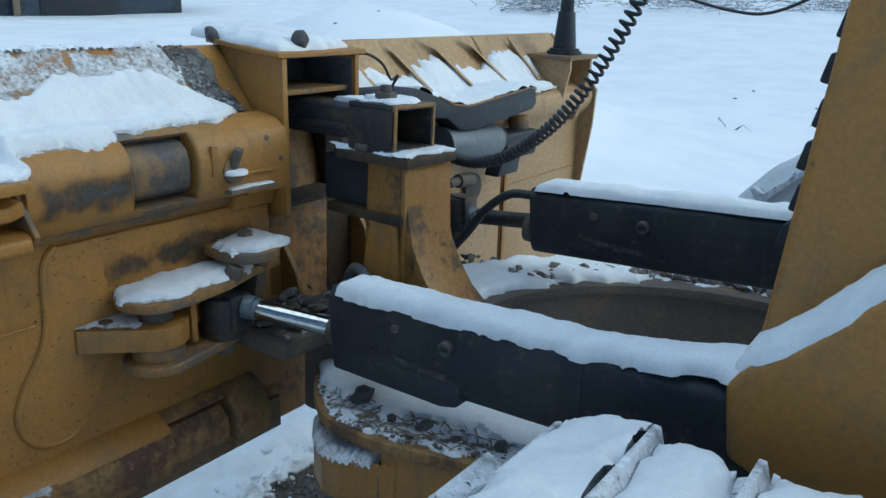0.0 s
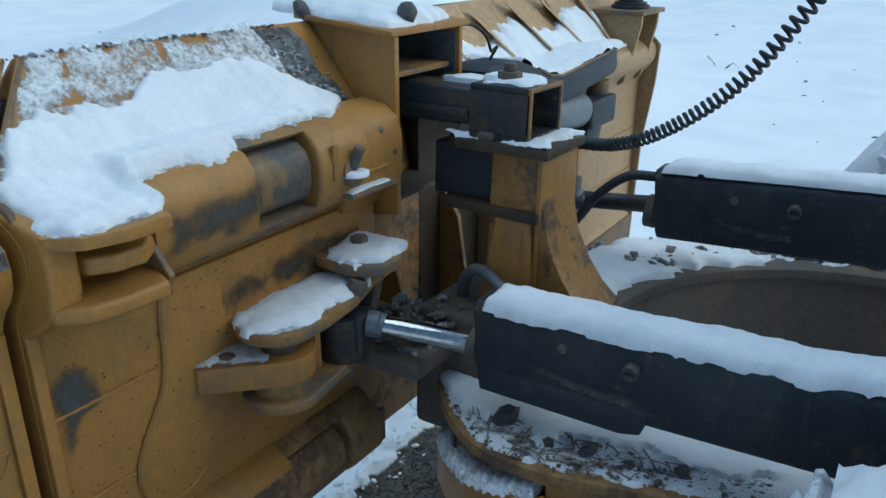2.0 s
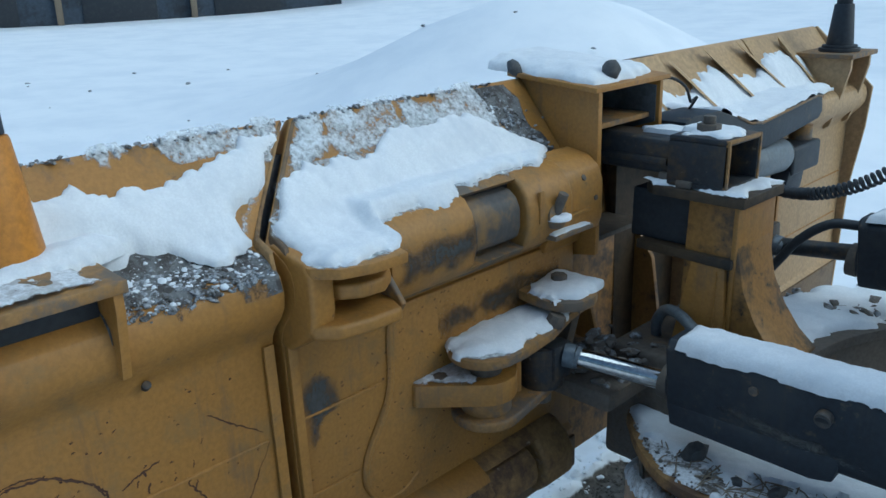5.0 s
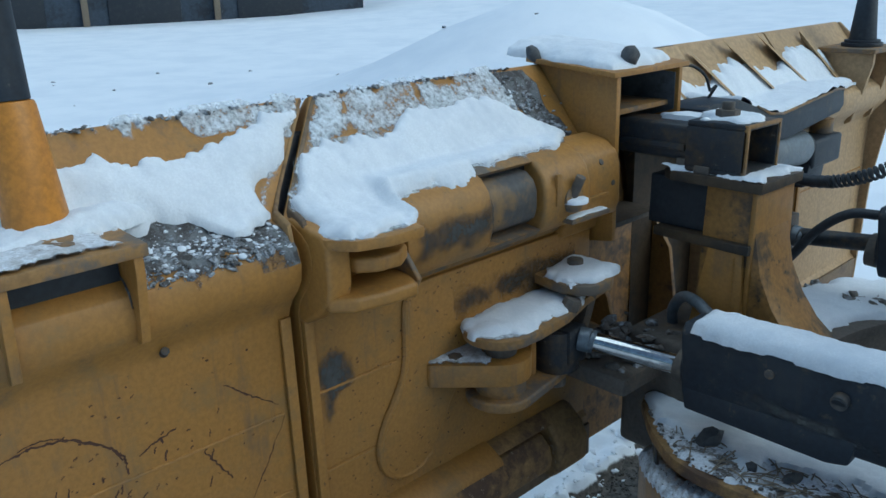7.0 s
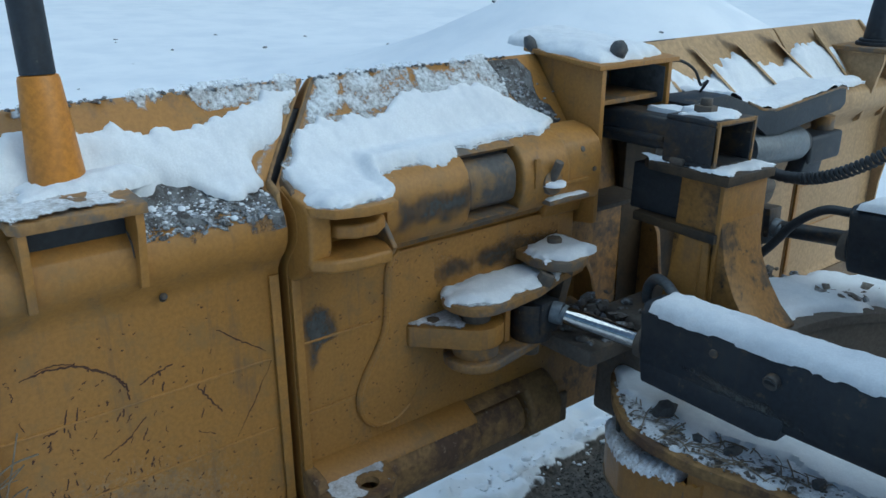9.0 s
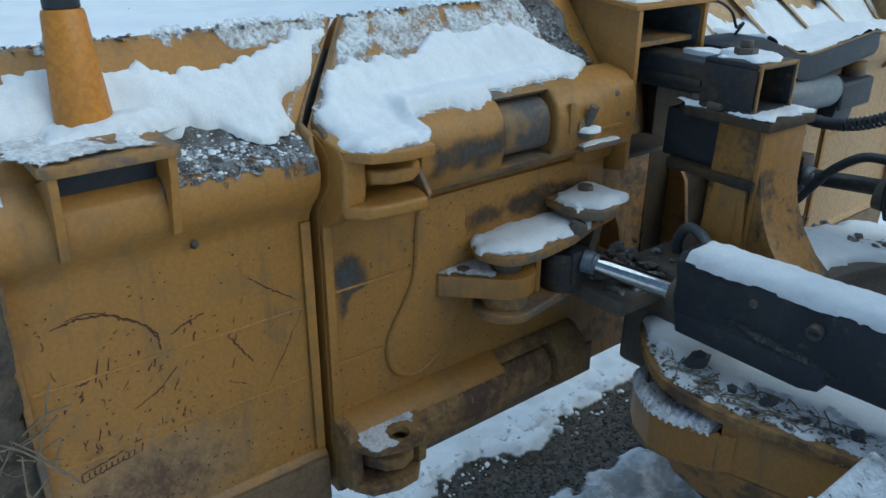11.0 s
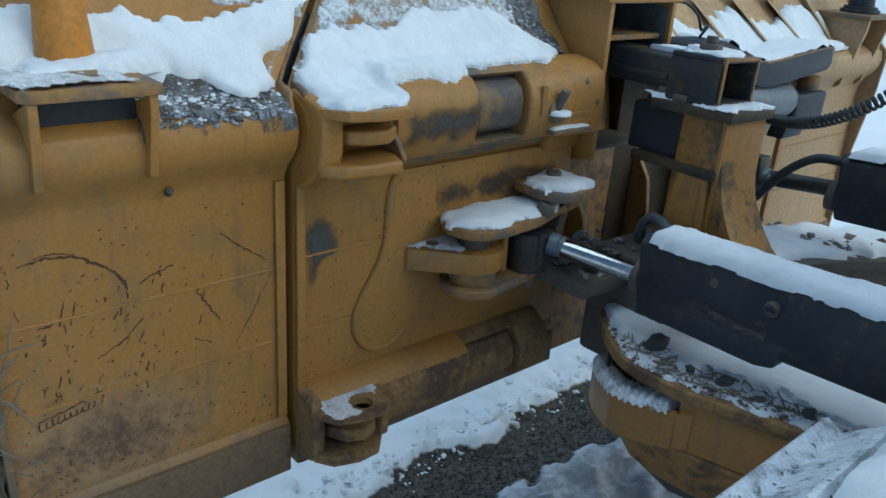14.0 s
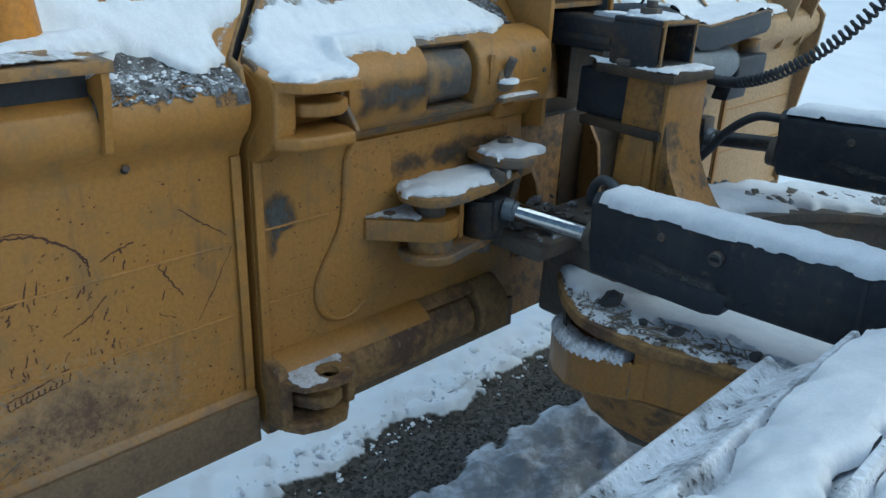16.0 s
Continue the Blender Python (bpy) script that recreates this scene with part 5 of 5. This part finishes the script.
lay("frame_snow", snow_sheet(lambda a, b: (a, b, PLATE_Z), -1.85, -0.5, 1.93, 2.5, 0.011, lambda a, b: near_in(a, b) if b - (a + 1.5) * 0.12 + 0.06 * wob(a, b, 5, 7) > 2.14 or a < -1.68 else min(near_in(a, b), -0.012 + 0.075 * wob(a, b, 8, 2)), 0.026, (0, 0, 1), 0.04, 51, 0.04), snow, "snow on the push frame's corner plate")
lay("frame_grit", snow_sheet(lambda a, b: (a, b, PLATE_Z), -1.85, -0.5, 1.93, 2.5, 0.012, near_in, 0.010, (0, 0, 1), 0.03, 53, 0.03), frame_mix, "trampled dirty snow on the push frame's corner plate")
lay("tray_snow", snow_sheet(lambda a, b: (a, near_edge(a) + b, tray_top(a) + 0.001), -1.79, -1.28, -0.012, 0.12, 0.006, lambda a, b: min(b + 0.004 + 0.006 * wob(a, 0.0, 30, 5), 0.11 - b, a + 1.79, -1.3 - a) + 0.002, 0.03, (0, 0, 1), 0.006, 55, 0.03), snow_dirty, "lumpy dirty snow in the step pocket")
lay("far_arm_snow", snow_sheet(lambda a, b: (a, b, 0.955), -1.62, 0.2, 2.62, 3.72, 0.02, lambda a, b: min(math.hypot(a - cx, b - cy) - 0.95, 1.28 - math.hypot((a - cx) * 0.98, b - cy) if b > cy else 0.1, -0.98 - a + 0.08 * wob(a, b, 4, 3)), 0.035, (0, 0, 1), 0.06, 57, 0.06), snow, "snow on the far arm of the push frame")
lay("far_arm_frost", snow_sheet(lambda a, b: (a, b, 0.955), -1.3, 0.2, 2.9, 3.72, 0.02, lambda a, b: min(math.hypot(a - cx, b - cy) - 1.0, 1.24 - math.hypot((a - cx) * 0.98, b - cy), 0.15 - a), 0.012, (0, 0, 1), 0.06, 58, 0.06), snow_dirty, "dirty snow along the far arm's rim")
# tracks
for k in range(-1, 8):
    x = TX + 0.16 + 0.235 * k
    drop = 0.0 if k >= 0 else -0.06
    lay("track_snow", snow_sheet(lambda a, b: (a, b, TTOP + 0.0 + (drop * ((x + 0.04 - a) / 0.2) if k < 0 else 0)), x - 0.048, x + 0.150, 0.5, 1.84, 0.014, lambda a, b: min(a - (x - 0.045), x + 0.14 - a, 1.81 - b) + 0.015 + 0.05 * wob(a, b, 2.5, k), 0.052, (0, 0, 1), 0.04, 61 + k, 0.05), snow, "snow packed between the grousers of the track")
lay("far_track_snow", snow_sheet(lambda a, b: (a, b, float(np.interp(a, [-0.88, -0.72, -0.6, -0.38, -0.14, 0.3, 1.2], [1.0, 1.23, 1.37, 1.52, 1.59, 1.64, 1.62])) - 2.2 * max(0.0, 3.92 - b)), -0.88, 1.2, 3.66, 4.65, 0.03, lambda a, b: min(a + 0.85, b - 3.67, 4.62 - b), 0.08, (0, -0.4, 1), 0.05, 71, 0.12), snow, "deep snow on the far track")

# ---- loose stones and frozen clods ----
rnd = random.Random(11)
for p, s in (((-1.49, 2.13, PLATE_Z + 0.024), 0.055), ((-1.2, 2.11, PLATE_Z + 0.016), 0.03), ((-0.93, 2.16, PLATE_Z + 0.018), 0.036), ((-1.32, 2.09, PLATE_Z + 0.012), 0.024)):
    thing("stone", lumps([(p, s)], int(s * 1e4), 0.75, 2, 0.2), stone, "grey angular stone lying on the push frame plate", "stone", group="loose stones")
spots = []
for k in range(230):
    x = rnd.uniform(-1.76, -0.7)
    y = near_edge(x) + abs(rnd.gauss(0.03, 0.1)) + 0.02
    spots.append(((x, y, PLATE_Z + 0.01), rnd.uniform(0.003, 0.010)))
lay("plate_grit", lumps(spots, 21, 0.7, 1), dirt, "dark grit and clods on the corner plate")
tw = []
for k in range(60):
    x = rnd.uniform(-1.62, -0.9)
    p = Vector((x, near_edge(x) + rnd.uniform(0.05, 0.2), PLATE_Z + 0.015))
    d = Vector((rnd.gauss(0, 1), rnd.gauss(0, 1), 0.05)).normalized() * rnd.uniform(0.02, 0.07)
    tw.append(sweep([p - d, p + Vector((0, 0, 0.006)), p + d], rnd.uniform(0.0012, 0.003), 5))
lay("plate_twigs", merge(*tw), wood, "broken twigs on the corner plate")
for y, x in ((1.69, -0.27), (1.84, 0.06)):
    thing("clod", lumps([((x, y, 1.868 - 0.1 * max(0, x)), 0.036)], int(y * 100), 0.9, 2, 0.15), stone, "dark frozen clod stuck in the box snow", "clod", B, group="frozen clods")
spots = [((rnd.uniform(-1.75, -1.42), rnd.uniform(2.7, 3.2), 0.965), rnd.uniform(0.01, 0.03)) for k in range(80)]
spots += [((cx + (1.0 + rnd.uniform(0, 0.12)) * math.cos(a), cy + (1.0 + rnd.uniform(0, 0.12)) * math.sin(a), 0.968), rnd.uniform(0.012, 0.042)) for a in (rnd.uniform(1.45, 2.75) for k in range(240))]
lay("frame_clods", lumps(spots, 4), dirt, "frozen dirt clods on the far arm")
spots = [((rnd.uniform(-2.06, -1.78), rnd.uniform(2.06, 2.42), rnd.uniform(0.86, 0.94)), rnd.uniform(0.015, 0.04)) for k in range(70)]
lay("nose_clods", lumps(spots, 6), dirt, "frozen dirt packed between blade and frame")
thing("dirt_ledge", box(-2.12, -1.76, 2.02, 2.45, 0.8, 0.87, 0.02), dark_steel, "dirt-caked joint between blade and push frame", "joint")
spots = []
for k in range(260):
    y = rnd.uniform(-0.46, 1.55)
    spots.append(((-0.255 + rnd.uniform(-0.012, 0.016), y, 1.828 + rnd.uniform(-0.004, 0.006)), rnd.uniform(0.003, 0.010)))
ledge, slots = [], []
for k in range(620):
    a, b = rnd.uniform(-0.05, 0.37), min(0.088, 0.085 - abs(rnd.gauss(0.0, 0.07)))
    z = float(np.interp(b, [-0.12, -0.03, 0.01, 0.055, 0.082, 0.093], [1.663, 1.556, 1.546, 1.527, 1.502, 1.462]))
    ledge.append(((b, a, z + 0.003), abs(rnd.gauss(0.003, 0.0045)) + 0.002))
for k in range(420):
    b = rnd.uniform(-0.23, 0.02)
    a = 1.61 + 0.5 * b + rnd.gauss(0, 0.035)
    slots.append(((b, a, slope(b) + 0.005), abs(rnd.gauss(0.004, 0.005)) + 0.002))
flecks = []
for k in range(260):
    a, b = rnd.uniform(-0.05, 0.37), rnd.uniform(-0.06, 0.08)
    z = float(np.interp(b, [-0.12, -0.03, 0.01, 0.055, 0.082, 0.093], [1.663, 1.556, 1.546, 1.527, 1.502, 1.462]))
    flecks.append(((b, a, z + 0.005), abs(rnd.gauss(0.002, 0.004)) + 0.0015))
lay("ledge_flecks", lumps(flecks, 28, 0.5, 1), snow, "flecks of snow among the ledge's frozen dirt", B)
lay("ledge_clods", lumps(ledge, 18, 0.6, 1), ice_grit, "crumbs of ice and frozen dirt on the wing's ledge", B)
lay("slope_clods", lumps(slots, 19, 0.6, 1), ice_grit, "gritty lumps of ice beside the box", B)
lay("rim_clods", lumps(spots, 8), ice_grit, "crumbs of ice and dirt along the blade's top rim", B)
spots = []
for k in range(8200):
    x, y = rnd.uniform(-2.7, -1.9), rnd.uniform(0.5, 3.9)
    if bare(x, y) > 0.55:
        spots.append(((x, y, ground_z(x, y) + 0.003), rnd.uniform(0.003, 0.0095)))
lay("gravel", lumps(spots, 9, 0.7, 1), pebble, "loose gravel on the bare ground")
spots = []
for k in range(26):
    y = rnd.uniform(0.9, 3.9)
    x = -2.56 - 0.12 * max(0.0, y - 2.7) + rnd.gauss(0, 0.07)
    spots.append(((x, y, ground_z(x, y) + 0.0), rnd.uniform(0.015, 0.05)))
lay("snow_chunks", lumps(spots, 14, 0.5, 2, 0.3), snow, "broken chunks of packed snow along the gravel")
spots = []
for k in range(330):
    y = rnd.uniform(0.8, 3.9)
    x = -2.5 - 0.12 * max(0.0, y - 2.7) + rnd.gauss(0, 0.06)
    spots.append(((x, y, ground_z(x, y) + 0.01), abs(rnd.gauss(0.003, 0.006)) + 0.002))
lay("snow_crumbs", lumps(spots, 10, 0.55, 2, 0.3), snow, "crumbs of snow along the gravel")

# twigs and straw caught at the wing's end
tw = []
for k in range(90):
    p = Vector((rnd.uniform(-0.02, 0.08), rnd.uniform(-0.62, -0.47), rnd.uniform(0.2, 0.95)))
    d = Vector((rnd.uniform(-0.2, 0.3), rnd.uniform(-0.7, 0.7), rnd.uniform(-1.0, 0.6))).normalized() * rnd.uniform(0.08, 0.26)
    tw.append(sweep(curve_points([p, p + d * 0.5 + Vector((rnd.uniform(-0.02, 0.02), 0, rnd.uniform(-0.02, 0.02))), p + d], 3), rnd.uniform(0.001, 0.003), 5))
lay("dry_twigs", merge(*tw), wood, "dry twigs and straw caught at the wing's end", B)
lay("end_dirt", snow_sheet(lambda a, b: (0.0 + 0.05 * math.sin(b * 6), a, b), -0.75, -0.468, 0.2, 1.5, 0.02, lambda a, b: min(-0.47 - a, a + 0.8) + 0.03, 0.06, (1, 0, 0), 0.05, 81, 0.06), mud, "frozen earth packed against the wing's end", B)

# ---- hoses and cables ----
path = curve_points([(-1.86, 2.66, 1.60), (-1.77, 2.75, 1.55), (-1.66, 2.81, 1.495), (-1.55, 2.82, 1.475), (-1.45, 2.81, 1.485)], 12)
coil_hose = empty("coiled_hose", Matrix.Translation((-1.6, 3.1, 1.4)), "black coiled plastic hose running up to the machine", "hose")
CB = coil_hose.matrix_world.inverted()
part("sleeve", sweep(path, lambda t: 0.023 + 0.0015 * math.sin(t * 210), 10), rubber, coil_hose, base=CB)
axis = curve_points([(-1.47, 2.81, 1.482), (-1.38, 2.79, 1.51), (-1.28, 2.76, 1.56), (-1.17, 2.72, 1.635), (-1.07, 2.68, 1.72), (-0.98, 2.64, 1.82), (-0.89, 2.61, 1.95), (-0.81, 2.58, 2.08), (-0.74, 2.55, 2.24), (-0.68, 2.52, 2.45)], 60)
helix, ang = [], 0.0
for i, c in enumerate(axis):
    d = (axis[min(i + 1, len(axis) - 1)] - axis[max(i - 1, 0)]).normalized()
    s, way_ = Vector((0, 1, 0)), i / len(axis)
    u_ = d.cross(s).normalized()
    if i:
        way = i / len(axis)
        ang += (c - axis[i - 1]).length / (0.018 + 0.022 * way) * 2 * math.pi
    helix.append(c + (0.019 + 0.003 * way_) * (math.cos(ang) * s + math.sin(ang) * u_))
part("coil", sweep(helix, 0.0066, 6), rubber, coil_hose, base=CB)
h2 = curve_points([(-1.36, 3.06, 1.33), (-1.46, 3.04, 1.32), (-1.56, 3.02, 1.24), (-1.64, 3.0, 1.12), (-1.74, 2.95, 0.98)], 10)
thing("hydraulic_hose", sweep(h2, 0.019, 12), rubber, "black hydraulic hose bent down beside the post", "hose", group="hoses")
h3 = curve_points([(-1.85, 2.50, 0.86), (-1.84, 2.45, 0.98), (-1.79, 2.42, 1.06), (-1.71, 2.38, 1.075), (-1.58, 2.31, 1.05), (-1.4, 2.26, 1.05)], 10)
thing("hydraulic_hose", sweep(h3, 0.021, 12), grey_tube, "grey frosted hose looping behind the cylinder", "hose", group="hoses")
wire = curve_points([(0.08, 2.10, 1.80), (0.11, 2.17, 1.80), (0.13, 2.24, 1.76), (0.12, 2.30, 1.70), (0.1, 2.345, 1.685), (0.11, 2.37, 1.70), (0.09, 2.36, 1.66), (0.06, 2.40, 1.645)], 8)
thing("wire", sweep(wire, 0.006, 8), rubber, "short black wire hanging from the box", "wire", B)
thing("cable", sweep(curve_points([(-0.95, 3.3, 2.16), (-0.72, 3.3, 2.105), (-0.55, 3.3, 2.11), (-0.3, 3.3, 2.24)], 10), 0.006, 6), rubber, "thin black cable sagging behind the pillar", "cable")

def at_bearing(deg, d):
    x, y = -math.sin(radians(deg)) * d, math.cos(radians(deg)) * d
    return x, y, ground_z(x, y)


rnd = random.Random(77)
spots = []
for k in range(90):
    a, d = rnd.uniform(-8, 80), rnd.uniform(6, 24)
    c = at_bearing(a, d)
    spots.append(((c[0], c[1], c[2] + 0.01), rnd.uniform(0.01, 0.045) * (0.5 + d / 20)))
lay("far_clods", lumps(spots, 12, 0.5, 1), ice_grit, "frozen clods and footmarks scattered over the snow")

# ---- distance: dark building, brushwood, bare trees ----
hall = empty("storage_hall", pose(-46, 10.6, 1.0, 0, 0, 69.6), "long dark weathered building at the edge of the yard", "building")
hall_wall = part("wall", box(-26, 20, -3, 3, -1, 5.0, 0.05), barn, hall)
part("roof", prism([(-3.6, 5.0), (0, 7.0), (3.6, 5.0)], "x", -26.5, 20.5, 0.05), snow, hall)
for k in range(7):
    part("door", box(-24 + 6.2 * k, -20.6 + 6.2 * k, -3.08, -2.99, -0.6, 3.4, 0.03), black, hall_wall)
    part("post", box(-25.2 + 6.2 * k, -24.9 + 6.2 * k, -3.25, -3.0, -1, 5.0, 0.03), wood, hall_wall)


def brush(name, c, wide, high, count, seed, label):
    r = random.Random(seed)
    tw_ = []
    for k in range(count):
        p = Vector((c[0] + r.gauss(0, wide), c[1] + r.gauss(0, wide * 0.6), c[2] + r.uniform(0, high)))
        d = Vector((r.gauss(0, 1), r.gauss(0, 0.6), r.gauss(0, 0.22))).normalized() * r.uniform(0.4, 1.0) * min(1.0, wide)
        tw_.append(sweep([p - d, p + Vector((0, 0, r.uniform(-0.1, 0.15))), p + d], lambda t: 0.022 * (1.1 - t), 5))
    return thing(name, merge(*tw_), bark, label, "brushwood", kind="stuff")


brush("brush_pile", at_bearing(28, 45), 1.3, 0.7, 170, 1, "heap of snowy brushwood across the yard")
brush("brush_pile", at_bearing(18, 46), 2.4, 0.6, 190, 2, "low snowy scrub at the edge of the yard")
brush("brush_pile", at_bearing(9.5, 46), 1.3, 0.5, 90, 3, "low snowy scrub at the edge of the yard")
brush("fallen_branch", at_bearing(14.5, 17), 0.3, 0.03, 2, 4, "thin branch lying on the snow")
brush("fallen_branch", at_bearing(63, 11), 0.25, 0.04, 3, 5, "twigs poking out of the snow")


def tree(c, seed):
    r = random.Random(seed)
    t = empty("bare_tree", Matrix.Translation(c), "leafless dark tree at the edge of the yard", "tree", "bare trees")
    part("trunk", sweep(curve_points([(0, 0, -0.5), (0.1, 0, 1.5), (0.0, 0.1, 4), (0.2, 0.1, 7.5)], 5), lambda q: 0.34 - 0.27 * q, 10), bark, t)
    for k in range(14):
        z, a, n_ = r.uniform(1.8, 7), r.uniform(0, 6.28), r.uniform(1, 2.6)
        part("limb", sweep(curve_points([(0.05, 0.05, z), (n_ * 0.5 * math.cos(a), n_ * 0.5 * math.sin(a), z + n_ * 0.3), (n_ * math.cos(a), n_ * math.sin(a), z + n_ * 0.8)], 4), lambda q: 0.07 - 0.055 * q, 6), bark, t)


for a, d in ((6.5, 48), (21, 64), (-2, 52)):
    tree(at_bearing(a, d), int(d))
